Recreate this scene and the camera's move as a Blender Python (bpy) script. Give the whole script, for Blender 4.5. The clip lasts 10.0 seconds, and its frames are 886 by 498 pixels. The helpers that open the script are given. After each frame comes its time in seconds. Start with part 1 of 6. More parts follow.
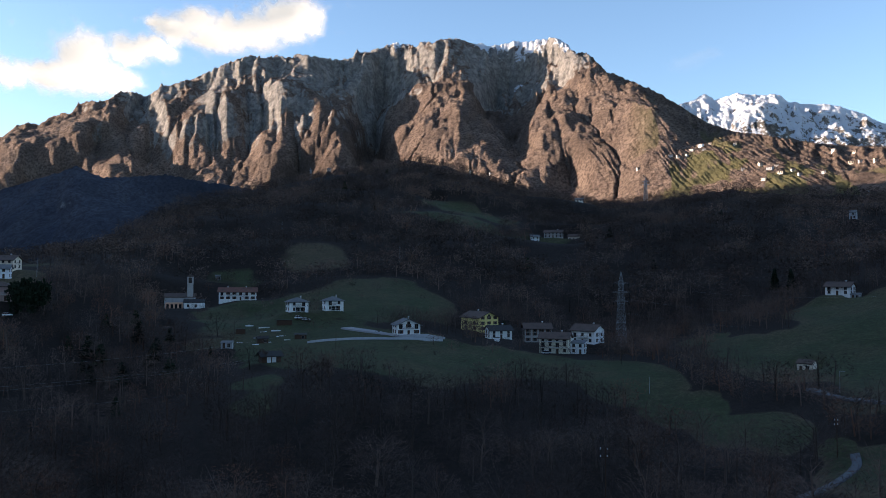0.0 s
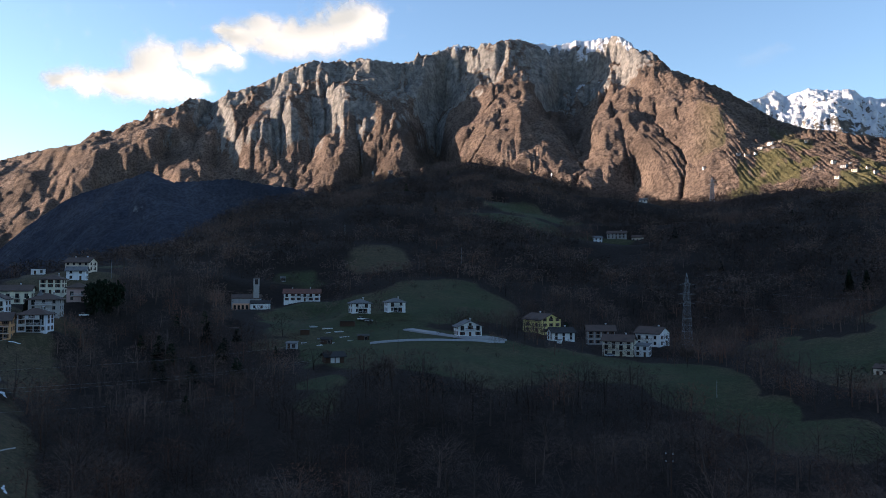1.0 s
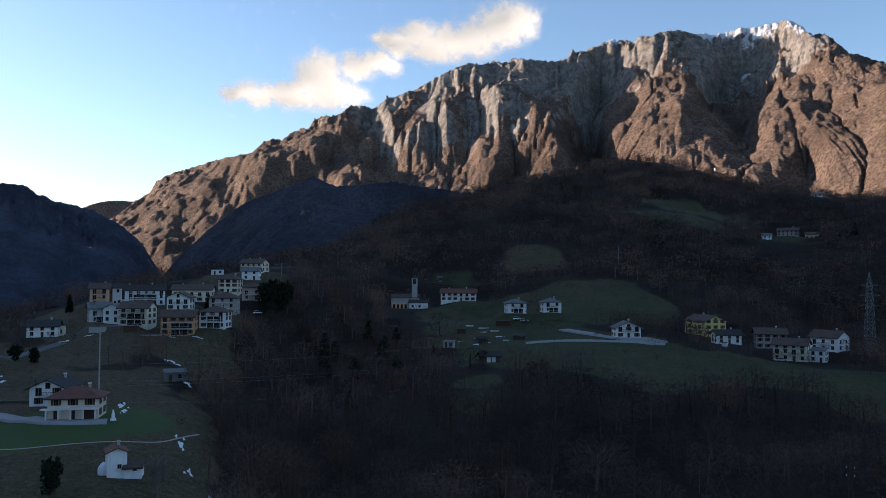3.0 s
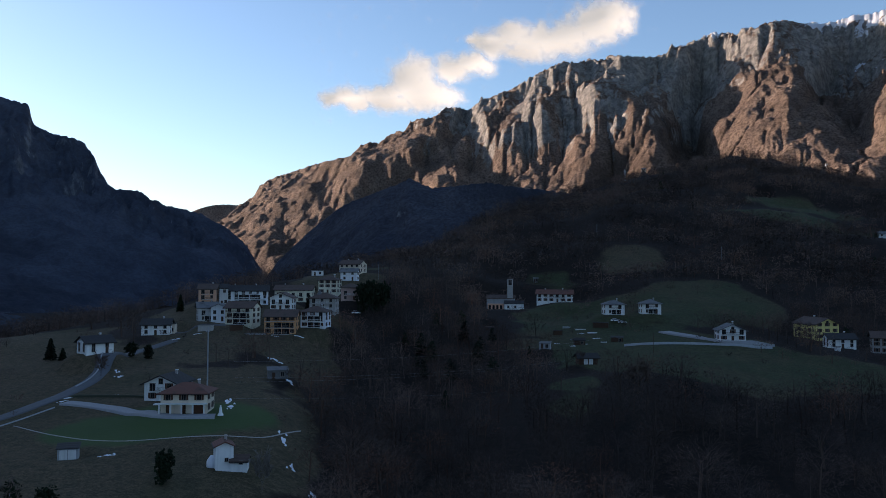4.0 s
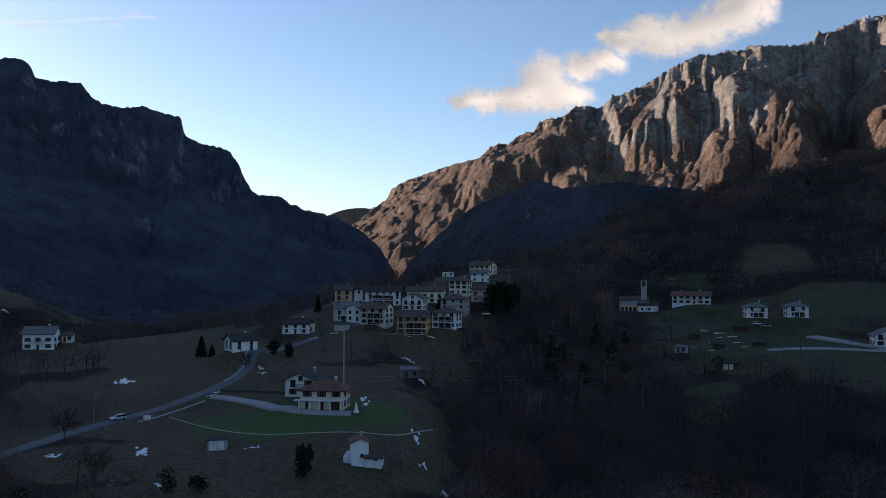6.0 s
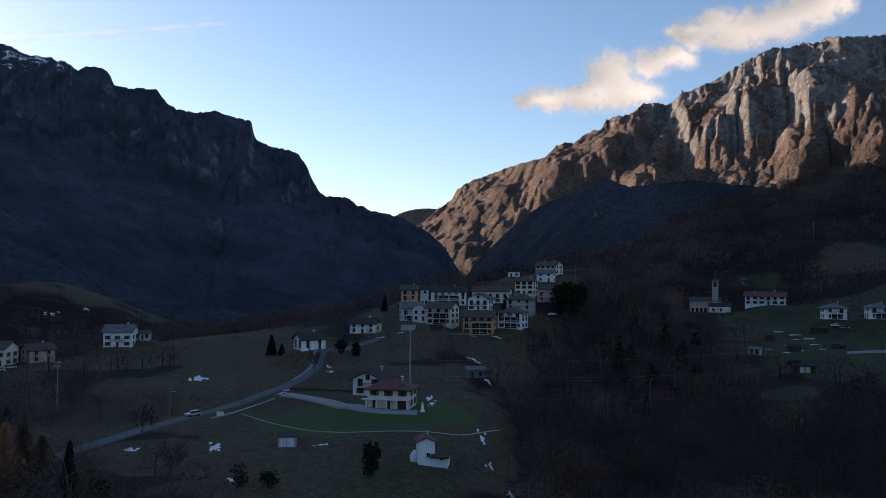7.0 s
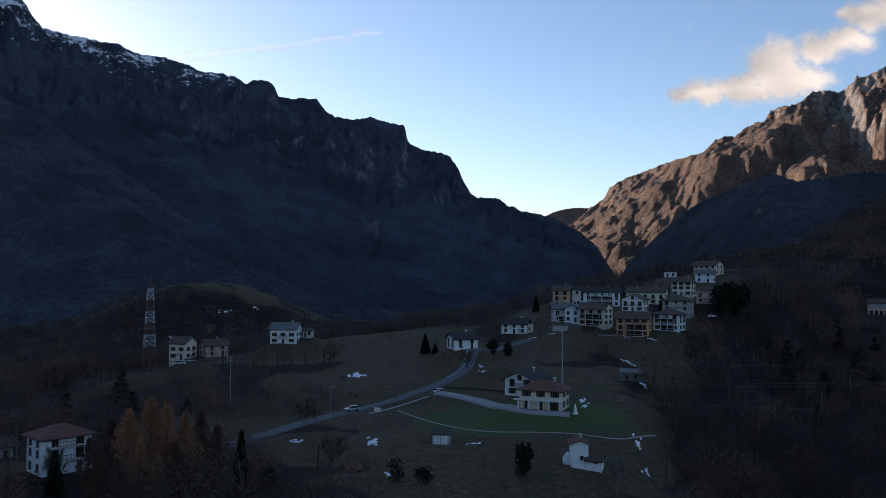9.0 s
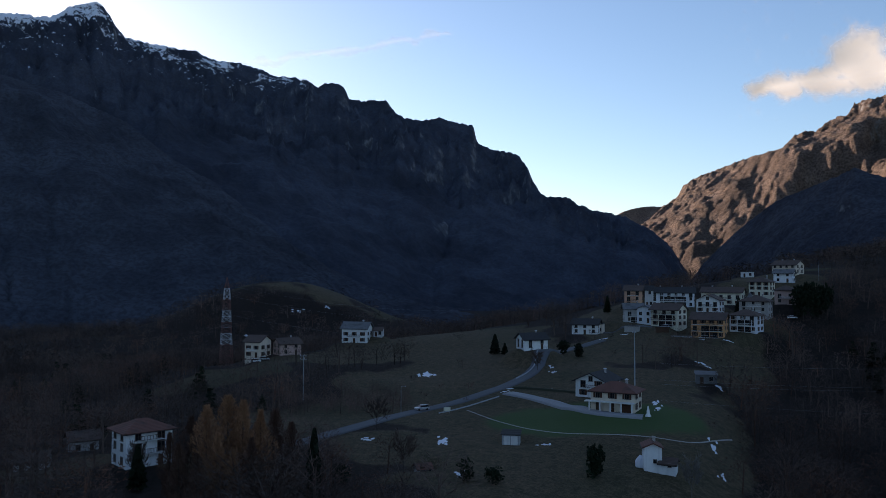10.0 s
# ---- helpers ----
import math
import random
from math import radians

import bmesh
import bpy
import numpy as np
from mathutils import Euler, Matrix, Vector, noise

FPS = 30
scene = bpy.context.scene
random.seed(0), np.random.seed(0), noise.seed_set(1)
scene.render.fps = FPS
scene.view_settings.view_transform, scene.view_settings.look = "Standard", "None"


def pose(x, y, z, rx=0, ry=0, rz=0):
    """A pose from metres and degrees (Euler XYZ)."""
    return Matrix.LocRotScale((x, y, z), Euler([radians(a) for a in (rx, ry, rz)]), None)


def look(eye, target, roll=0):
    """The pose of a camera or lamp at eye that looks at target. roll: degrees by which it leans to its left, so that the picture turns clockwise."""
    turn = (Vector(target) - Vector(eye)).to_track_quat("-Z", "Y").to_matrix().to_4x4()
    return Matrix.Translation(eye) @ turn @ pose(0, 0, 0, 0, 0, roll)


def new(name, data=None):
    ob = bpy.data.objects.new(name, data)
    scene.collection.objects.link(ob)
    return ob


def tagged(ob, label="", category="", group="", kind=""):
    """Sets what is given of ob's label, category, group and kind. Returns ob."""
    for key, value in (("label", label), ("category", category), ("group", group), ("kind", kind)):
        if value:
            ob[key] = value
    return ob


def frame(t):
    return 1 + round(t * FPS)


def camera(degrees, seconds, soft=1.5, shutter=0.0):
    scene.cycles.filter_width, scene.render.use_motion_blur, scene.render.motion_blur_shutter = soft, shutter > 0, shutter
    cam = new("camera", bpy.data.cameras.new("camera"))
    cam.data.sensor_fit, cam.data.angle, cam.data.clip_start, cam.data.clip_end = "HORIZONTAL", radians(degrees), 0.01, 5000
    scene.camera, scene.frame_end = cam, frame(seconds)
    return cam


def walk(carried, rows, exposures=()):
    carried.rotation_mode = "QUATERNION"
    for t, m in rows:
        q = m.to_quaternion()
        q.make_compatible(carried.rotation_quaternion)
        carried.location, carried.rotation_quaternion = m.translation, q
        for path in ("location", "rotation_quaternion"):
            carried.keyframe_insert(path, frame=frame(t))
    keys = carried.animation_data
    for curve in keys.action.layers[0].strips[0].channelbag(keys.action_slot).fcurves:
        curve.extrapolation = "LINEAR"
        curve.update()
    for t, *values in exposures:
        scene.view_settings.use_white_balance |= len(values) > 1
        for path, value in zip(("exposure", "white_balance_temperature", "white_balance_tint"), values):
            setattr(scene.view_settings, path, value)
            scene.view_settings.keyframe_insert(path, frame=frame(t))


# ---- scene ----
# camera: stands in the air over the valley and turns to its left
EYE = 60.0
cam = camera(58.17, 10.0, soft=0.85)
TURNS = [(0.0, 0.0, 2.06), (0.5, 1.587, 2.12), (1.0, 4.414, 2.155), (1.5, 7.337, 2.15), (2.0, 9.611, 2.12), (2.5, 12.402, 2.10),
         (4.0, 22.399, 2.125), (4.5, 25.636, 2.145), (5.0, 27.443, 2.16), (5.5, 29.495, 2.17), (7.0, 36.432, 2.155), (7.5, 38.998, 2.145),
         (8.0, 41.611, 2.148), (8.5, 44.412, 2.142), (9.0, 47.272, 2.13), (9.5, 49.916, 2.12), (10.0, 52.254, 2.105)]
walk(cam, [(t, pose(0, 0, EYE, 90 + tilt, 0, turn) @ pose(0, 0, 0, 0, 0, 0.27)) for t, turn, tilt in TURNS], [(0, 1.62, 6250, 15), (2.5, 1.44, 6250, 16), (4.5, 1.14, 6250, 18), (7.5, 1.0, 6250, 19), (10, 0.97, 6250, 19)])

# light: low winter sun from behind the western range, clear sky
SUN_AZ, SUN_EL = 86.0, 10.0
world = bpy.data.worlds.new("sky")
scene.world = world
world.use_nodes = True
wn = world.node_tree.nodes
sky = wn.new("ShaderNodeTexSky")
sky.sky_type, sky.sun_disc = "NISHITA", False
sky.sun_elevation, sky.sun_rotation = radians(SUN_EL), radians(-SUN_AZ)
sky.altitude, sky.air_density, sky.dust_density, sky.ozone_density = 600, 1.0, 0.62, 2.0
wn["Background"].inputs["Strength"].default_value = 0.104
world.node_tree.links.new(sky.outputs[0], wn["Background"].inputs["Color"])
sun = new("sun", bpy.data.lights.new("sun", "SUN"))
sun.data.energy, sun.data.angle, sun.data.color = 5.2, radians(0.53), (1.0, 0.80, 0.61)
sa, se = radians(SUN_AZ), radians(SUN_EL)
sun.matrix_world = look((-2000 * math.sin(sa) * math.cos(se), 2000 * math.cos(sa) * math.cos(se), 2000 * math.sin(se)), (0, 0, 0))


# ---- materials ----
class Nodes:
    """A small wrapper round a node tree."""

    def __init__(self, name):
        self.mat = bpy.data.materials.new(name)
        self.mat.use_nodes = True
        self.t = self.mat.node_tree
        self.bsdf = self.t.nodes["Principled BSDF"]

    def add(self, kind, **values):
        n = self.t.nodes.new("ShaderNode" + kind)
        for k, v in values.items():
            n.inputs[k.replace("_", " ")].default_value = v
        return n

    def link(self, a, b):
        self.t.links.new(a, b)

    def noise(self, scale, detail=4.0, rough=0.55, coord=None, stretch=None):
        n = self.add("TexNoise", Scale=scale, Detail=detail, Roughness=rough)
        c = coord or self.position()
        if stretch:
            m = self.add("Mapping")
            m.inputs["Scale"].default_value = stretch
            self.link(c, m.inputs["Vector"])
            c = m.outputs[0]
        self.link(c, n.inputs["Vector"])
        return n.outputs[0]

    def position(self):
        return self.add("NewGeometry").outputs["Position"]

    def attr(self, name):
        n = self.t.nodes.new("ShaderNodeAttribute")
        n.attribute_name = name
        return n.outputs["Fac"]

    def ramp(self, fac, stops):
        n = self.t.nodes.new("ShaderNodeValToRGB")
        e = n.color_ramp.elements
        for i, (p, c) in enumerate(stops):
            el = e[i] if i < 2 else e.new(p)
            el.position, el.color = p, (c, c, c, 1) if isinstance(c, (int, float)) else (*c, 1)
        self.link(fac, n.inputs[0])
        return n.outputs[0]

    def mix(self, fac, a, b, blend="MIX"):
        n = self.t.nodes.new("ShaderNodeMix")
        n.data_type, n.blend_type = "RGBA", blend
        for sock, v in ((n.inputs[0], fac), (n.inputs[6], a), (n.inputs[7], b)):
            if hasattr(v, "links"):
                self.link(v, sock)
            else:
                sock.default_value = v if isinstance(v, (int, float)) else (*v, 1)
        return n.outputs[2]

    def math(self, op, a, b=0.0):
        n = self.t.nodes.new("ShaderNodeMath")
        n.operation = op
        for sock, v in ((n.inputs[0], a), (n.inputs[1], b)):
            if hasattr(v, "links"):
                self.link(v, sock)
            else:
                sock.default_value = v
        return n.outputs[0]

    def bump(self, height, strength=0.5, distance=0.1):
        n = self.add("Bump", Strength=strength, Distance=distance)
        self.link(height, n.inputs["Height"])
        self.link(n.outputs[0], self.bsdf.inputs["Normal"])

    def done(self, color, rough=0.9, metal=0.0, spec=0.3):
        s = self.bsdf.inputs
        if hasattr(color, "links"):
            self.link(color, s["Base Color"])
        else:
            s["Base Color"].default_value = (*color, 1)
        s["Roughness"].default_value, s["Metallic"].default_value, s["Specular IOR Level"].default_value = rough, metal, spec
        return self.mat


def painted(name, color, rough=0.85, vary=0.25, scale=0.6, spec=0.3, metal=0.0, dirt=0.5):
    """Plaster, wood or metal in one colour with stains, streaks and fine grain."""
    n = Nodes(name)
    dark = tuple(c * (1 - vary) for c in color)
    c = n.mix(n.noise(scale, 5, 0.6), dark, color)
    streak = n.noise(1.3, 4, 0.6, stretch=(1, 1, 0.12))
    c = n.mix(n.math("MULTIPLY", n.ramp(streak, [(0.5, 0), (0.75, 1)]), dirt), c, tuple(k * 0.55 for k in color))
    n.bump(n.noise(9, 3), 0.25, 0.03)
    return n.done(c, rough, metal, spec)


def tiled(name, light, dark):
    """Old clay or slate roof: courses, stains, moss."""
    n = Nodes(name)
    c = n.mix(n.noise(2.2, 6, 0.7), dark, light)
    c = n.mix(n.ramp(n.noise(0.35, 4), [(0.5, 0), (0.7, 0.6)]), c, (0.035, 0.034, 0.028))
    w = n.add("TexWave", Scale=1.6, Distortion=1.5)
    w.bands_direction = "Z"
    n.link(n.position(), w.inputs["Vector"])
    c = n.mix(n.math("MULTIPLY", w.outputs[1], 0.35), c, tuple(k * 0.5 for k in dark))
    n.bump(w.outputs[1], 0.6, 0.05)
    return n.done(c, 0.8, 0, 0.3)


def earth():
    """Pasture, lawn and leaf-strewn forest floor; the masks lie on the mesh."""
    n = Nodes("earth")
    big, fine, mid = n.noise(0.018, 6, 0.6), n.noise(0.55, 8, 0.75), n.noise(0.09, 7, 0.7)
    grass = n.mix(n.ramp(mid, [(0.35, 0), (0.65, 1)]), (0.076, 0.066, 0.032), (0.118, 0.092, 0.052))
    grass = n.mix(n.ramp(big, [(0.36, 0), (0.54, 1)]), grass, (0.145, 0.100, 0.060))
    fresh = n.mix(n.ramp(mid, [(0.32, 0), (0.68, 1)]), (0.044, 0.061, 0.024), (0.078, 0.088, 0.038))
    fresh = n.mix(n.ramp(n.noise(0.035, 6, 0.65), [(0.46, 0), (0.60, 0.75)]), fresh, (0.110, 0.088, 0.046))
    grass = n.mix(n.attr("green"), grass, fresh)
    grass = n.mix(n.ramp(fine, [(0.38, 0.75), (0.62, 0.0)]), grass, (0.028, 0.033, 0.016))
    grass = n.mix(n.ramp(n.noise(1.9, 5, 0.8), [(0.44, 0.6), (0.56, 0.0)]), grass, (0.018, 0.02, 0.010))
    lawn = n.mix(mid, (0.042, 0.072, 0.024), (0.06, 0.092, 0.032))
    # leaf litter, with the shade between the trees darkened into its colour
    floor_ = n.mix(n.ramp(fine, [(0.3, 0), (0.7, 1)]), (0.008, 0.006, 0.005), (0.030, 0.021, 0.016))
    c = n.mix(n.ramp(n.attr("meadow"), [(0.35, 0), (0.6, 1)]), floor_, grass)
    c = n.mix(n.attr("lawn"), c, lawn)
    n.bump(fine, 0.5, 0.5)
    return n.done(c, 0.95, 0, 0.15)


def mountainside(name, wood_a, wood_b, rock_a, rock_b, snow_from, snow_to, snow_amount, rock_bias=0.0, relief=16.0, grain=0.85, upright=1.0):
    """Bare brown or haze-tinted woods on the slopes, grey rock on the steeps, snow on high ledges."""
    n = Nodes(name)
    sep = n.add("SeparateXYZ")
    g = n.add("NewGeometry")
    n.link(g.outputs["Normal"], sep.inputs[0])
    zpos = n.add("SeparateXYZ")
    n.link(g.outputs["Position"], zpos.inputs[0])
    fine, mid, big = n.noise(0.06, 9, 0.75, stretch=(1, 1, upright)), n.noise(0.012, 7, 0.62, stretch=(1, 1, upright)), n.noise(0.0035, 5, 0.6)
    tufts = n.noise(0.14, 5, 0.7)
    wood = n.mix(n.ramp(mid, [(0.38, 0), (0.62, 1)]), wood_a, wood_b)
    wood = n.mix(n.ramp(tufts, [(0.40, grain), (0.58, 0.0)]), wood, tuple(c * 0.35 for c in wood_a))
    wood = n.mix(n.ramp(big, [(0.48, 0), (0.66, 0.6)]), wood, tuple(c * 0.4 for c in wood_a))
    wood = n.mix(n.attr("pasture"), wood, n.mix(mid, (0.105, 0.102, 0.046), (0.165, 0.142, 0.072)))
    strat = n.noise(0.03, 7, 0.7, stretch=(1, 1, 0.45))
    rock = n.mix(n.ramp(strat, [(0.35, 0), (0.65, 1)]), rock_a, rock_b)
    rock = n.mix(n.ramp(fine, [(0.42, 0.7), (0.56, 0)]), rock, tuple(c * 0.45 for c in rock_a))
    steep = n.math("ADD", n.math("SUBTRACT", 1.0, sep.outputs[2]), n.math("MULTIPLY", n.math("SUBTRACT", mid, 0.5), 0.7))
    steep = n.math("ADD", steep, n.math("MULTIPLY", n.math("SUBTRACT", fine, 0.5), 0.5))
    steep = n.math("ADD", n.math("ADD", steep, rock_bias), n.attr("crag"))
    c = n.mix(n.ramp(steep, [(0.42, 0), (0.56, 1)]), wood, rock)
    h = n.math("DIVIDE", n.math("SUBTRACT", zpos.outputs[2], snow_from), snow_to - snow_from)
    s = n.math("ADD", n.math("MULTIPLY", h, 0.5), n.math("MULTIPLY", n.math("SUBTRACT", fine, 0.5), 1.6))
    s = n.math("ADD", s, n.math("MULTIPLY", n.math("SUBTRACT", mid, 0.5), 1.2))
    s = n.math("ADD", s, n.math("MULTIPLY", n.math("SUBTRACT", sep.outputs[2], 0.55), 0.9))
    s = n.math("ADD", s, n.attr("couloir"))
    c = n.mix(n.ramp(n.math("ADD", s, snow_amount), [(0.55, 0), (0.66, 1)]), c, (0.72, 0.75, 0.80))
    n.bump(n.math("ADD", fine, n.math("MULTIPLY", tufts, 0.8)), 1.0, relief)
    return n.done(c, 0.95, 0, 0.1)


def twiggy(name, a, b, spec=0.1):
    """Twigs, bark and dry leaves, each clump a little different."""
    n = Nodes(name)
    g = n.add("NewGeometry")
    c = n.mix(g.outputs["Random Per Island"], a, b)
    tone = n.attr("tone")
    c = n.mix(n.ramp(tone, [(0.05, 0.95), (0.50, 0.0)]), c, tuple(0.28 * x for x in a))
    c = n.mix(n.ramp(tone, [(0.50, 0.0), (0.95, 0.9)]), c, tuple(k * x for k, x in zip((1.5, 1.28, 1.18), b)))
    c = n.mix(n.ramp(n.noise(0.03, 3), [(0.4, 0), (0.62, 0.7)]), c, tuple(0.6 * x + 0.4 * y for x, y in zip(a, (0.03, 0.022, 0.02))))
    return n.done(c, 0.95, 0, spec)


M = {
    "earth": earth(),
    "woods": twiggy("bare_twigs", (0.070, 0.053, 0.045), (0.142, 0.105, 0.088)),
    "russet": twiggy("russet_leaves", (0.095, 0.052, 0.038), (0.165, 0.092, 0.064)),
    "larch": twiggy("larch_needles", (0.28, 0.142, 0.078), (0.45, 0.235, 0.120)),
    "fir": twiggy("fir_needles", (0.008, 0.016, 0.009), (0.018, 0.03, 0.015)),
    "birch": twiggy("pale_bark", (0.13, 0.12, 0.11), (0.2, 0.18, 0.16)),
    "hedge": painted("hedge_leaves", (0.05, 0.058, 0.034), vary=0.6, scale=3.0),
    "bark": painted("bark", (0.05, 0.04, 0.032)),
    "white": painted("white_plaster", (0.86, 0.86, 0.84)),
    "bluewhite": painted("cool_white_plaster", (0.82, 0.84, 0.87)),
    "cream": painted("cream_plaster", (0.80, 0.68, 0.54)),
    "paleyellow": painted("pale_yellow_plaster", (0.82, 0.77, 0.60)),
    "yellow": painted("yellow_plaster", (0.80, 0.66, 0.25)),
    "orange": painted("orange_plaster", (0.76, 0.40, 0.19)),
    "tan": painted("tan_plaster", (0.72, 0.41, 0.27)),
    "pink": painted("pink_plaster", (0.56, 0.38, 0.33)),
    "grey": painted("grey_plaster", (0.56, 0.55, 0.54)),
    "stone": painted("rough_stone", (0.48, 0.45, 0.42), vary=0.5, scale=1.5),
    "brownroof": tiled("brown_tiles", (0.13, 0.085, 0.065), (0.075, 0.05, 0.042)),
    "redroof": tiled("red_tiles", (0.21, 0.085, 0.055), (0.11, 0.05, 0.04)),
    "darkroof": tiled("dark_slates", (0.05, 0.046, 0.045), (0.025, 0.024, 0.025)),
    "greyroof": tiled("grey_sheets", (0.19, 0.19, 0.19), (0.11, 0.11, 0.115)),
    "wood": painted("dark_wood", (0.085, 0.045, 0.028), vary=0.5),
    "shutter": painted("brown_shutters", (0.10, 0.045, 0.028), vary=0.3),
    "trim": painted("brown_trim", (0.26, 0.22, 0.19)),
    "pale": painted("pale_trim", (0.72, 0.71, 0.69)),
    "concrete": painted("concrete", (0.36, 0.37, 0.38), vary=0.3),
    "gravel": painted("pale_gravel", (0.33, 0.33, 0.335), vary=0.35, scale=2.5),
    "asphalt": painted("asphalt", (0.12, 0.125, 0.135), vary=0.35, scale=0.8, dirt=0.3),
    "metal": painted("galvanised_steel", (0.32, 0.33, 0.34), rough=0.5, metal=0.6, dirt=0.2),
    "redpaint": painted("red_paint", (0.22, 0.09, 0.07), rough=0.6),
    "whitepaint": painted("white_paint", (0.7, 0.7, 0.7), rough=0.6),
    "iron": painted("dark_iron", (0.04, 0.04, 0.042), rough=0.6, metal=0.4),
    "snow": painted("snow", (0.78, 0.8, 0.84), rough=0.7, vary=0.15, dirt=0.15),
    "carpaint": painted("silver_car_paint", (0.5, 0.51, 0.53), rough=0.3, vary=0.05, metal=0.5, dirt=0.1),
    "whitecar": painted("white_car_paint", (0.75, 0.75, 0.75), rough=0.3, vary=0.05, dirt=0.1),
    "rubber": painted("rubber", (0.02, 0.02, 0.02)),
}
glass = Nodes("window_glass")
M["glass"] = glass.done((0.010, 0.012, 0.016), 0.25, 0, 0.25)
M["mount"] = mountainside("sunlit_mountain", (0.192, 0.139, 0.109), (0.322, 0.234, 0.181), (0.235, 0.222, 0.206), (0.43, 0.392, 0.350), EYE + 560, EYE + 900, -0.18, -0.08, grain=0.85)
# range and shoulder: haze blue and shade darkness are mixed into the base colours
M["cliff"] = mountainside("haze_blue_cliffs", (0.040, 0.049, 0.070), (0.064, 0.075, 0.102), (0.075, 0.085, 0.105), (0.17, 0.18, 0.20), EYE + 480, EYE + 820, -0.16, -0.05, 4.0, 0.35, 0.6)
M["shoulder"] = mountainside("haze_blue_woods", (0.044, 0.051, 0.068), (0.074, 0.083, 0.105), (0.08, 0.088, 0.105), (0.13, 0.138, 0.155), EYE + 3000, EYE + 4000, -0.5, -0.2, 5.0, 0.5)
M["snowy"] = mountainside("snow_mountain", (0.2, 0.18, 0.16), (0.26, 0.23, 0.2), (0.26, 0.23, 0.2), (0.42, 0.36, 0.3), EYE + 150, EYE + 750, 0.05)
# spur: haze blue and shade are tinted into wood and rock too
M["spur"] = mountainside("haze_blue_spur", (0.045, 0.052, 0.071), (0.078, 0.081, 0.099), (0.11, 0.127, 0.13), (0.26, 0.25, 0.24), EYE + 3000, EYE + 4000, -0.5, -0.12, 5.0, 0.6)


# ---- number helpers ----
def lattice(ix, iy, seed):
    h = (ix.astype(np.int64) * 374761393 + iy.astype(np.int64) * 668265263 + seed * 1442695041) & 0x7FFFFFFF
    h = ((h ^ (h >> 13)) * 1274126177) & 0x7FFFFFFF
    return ((h ^ (h >> 16)) & 0xFFFF) / 65535.0


def vnoise(x, y, seed=0):
    ix, iy = np.floor(x), np.floor(y)
    u, v = x - ix, y - iy
    u, v = u * u * u * (u * (u * 6 - 15) + 10), v * v * v * (v * (v * 6 - 15) + 10)
    a, b = lattice(ix, iy, seed), lattice(ix + 1, iy, seed)
    c, d = lattice(ix, iy + 1, seed), lattice(ix + 1, iy + 1, seed)
    return (a + (b - a) * u) * (1 - v) + (c + (d - c) * u) * v


def fbm(x, y, octaves=5, seed=0, gain=0.5):
    total, amp, norm = 0.0, 1.0, 0.0
    for k in range(octaves):
        total, norm = total + amp * (vnoise(x * 2 ** k + 17.3 * k, y * 2 ** k - 9.1 * k, seed + k) * 2 - 1), norm + amp
        amp *= gain
    return total / norm


def ridged(x, y, octaves=5, seed=0, gain=0.55):
    total, amp, norm = 0.0, 1.0, 0.0
    for k in range(octaves):
        total, norm = total + amp * (1 - np.abs(vnoise(x * 2 ** k + 5.7 * k, y * 2 ** k + 3.3 * k, seed + k) * 2 - 1)), norm + amp
        amp *= gain
    return total / norm


def curve(points, az, col=1):
    p = np.array(points)
    return np.interp(az, p[:, 0], p[:, col])


def polar(az, r):
    a = np.radians(az)
    return -r * np.sin(a), r * np.cos(a)


def step(x, a, b):
    u = np.clip((x - a) / (b - a), 0, 1)
    return u * u * (3 - 2 * u)


def mesh_from(name, verts, faces, material, smooth=False, attrs=None):
    me = bpy.data.meshes.new(name)
    verts, faces = np.asarray(verts, np.float32), np.asarray(faces, np.int32)
    me.vertices.add(len(verts))
    me.vertices.foreach_set("co", verts.ravel())
    k = faces.shape[1]
    me.loops.add(faces.size)
    me.loops.foreach_set("vertex_index", faces.ravel())
    me.polygons.add(len(faces))
    me.polygons.foreach_set("loop_start", np.arange(0, faces.size, k, dtype=np.int32))
    me.polygons.foreach_set("loop_total", np.full(len(faces), k, np.int32))
    if smooth:
        me.polygons.foreach_set("use_smooth", np.ones(len(faces), bool))
    for key, values in (attrs or {}).items():
        me.attributes.new(key, "FLOAT", "POINT").data.foreach_set("value", np.asarray(values, np.float32).ravel())
    me.update(calc_edges=True)
    me.materials.append(material)
    return me


def grid_faces(rows, cols, closed=False):
    i = np.arange(rows * cols).reshape(rows, cols)
    if closed:
        i = np.concatenate([i, i[:, :1]], 1)
    return np.stack([i[:-1, :-1].ravel(), i[:-1, 1:].ravel(), i[1:, 1:].ravel(), i[1:, :-1].ravel()], 1)


# ---- the ground: heights below and above the eye, by bearing (to the left) and distance ----
RANGES = (25, 60, 100, 150, 200, 250, 310, 380, 450, 520)
BEARINGS, PROFILES = [], []


def valley_side(bearing, heights):
    BEARINGS.append(bearing)
    PROFILES.append(heights)


valley_side(-35, (-54, -52, -48, -36, -31, -31, -28, -6, 13, 22))
valley_side(-25, (-54, -52, -48, -41, -41, -36, -31, -17, -8, 5))
valley_side(-15, (-54, -52, -48, -50, -46, -43, -35, -32, -29, -2))
valley_side(-5, (-54, -52, -48, -51, -47, -40, -35, -30, -20, -2))
valley_side(5, (-54, -52, -48, -52, -47, -35, -29, -22, -9, 1))
valley_side(15, (-54, -52, -48, -54, -47, -38, -33, -24, -22, -2))
valley_side(25, (-54, -52, -48, -53, -54, -51, -44, -27, -5, 8))
valley_side(35, (-54, -52, -48, -42, -36, -32, -28, -14, -3, -7))
valley_side(45, (-54, -52, -43, -39, -37, -33, -28, -24, -22, -37))
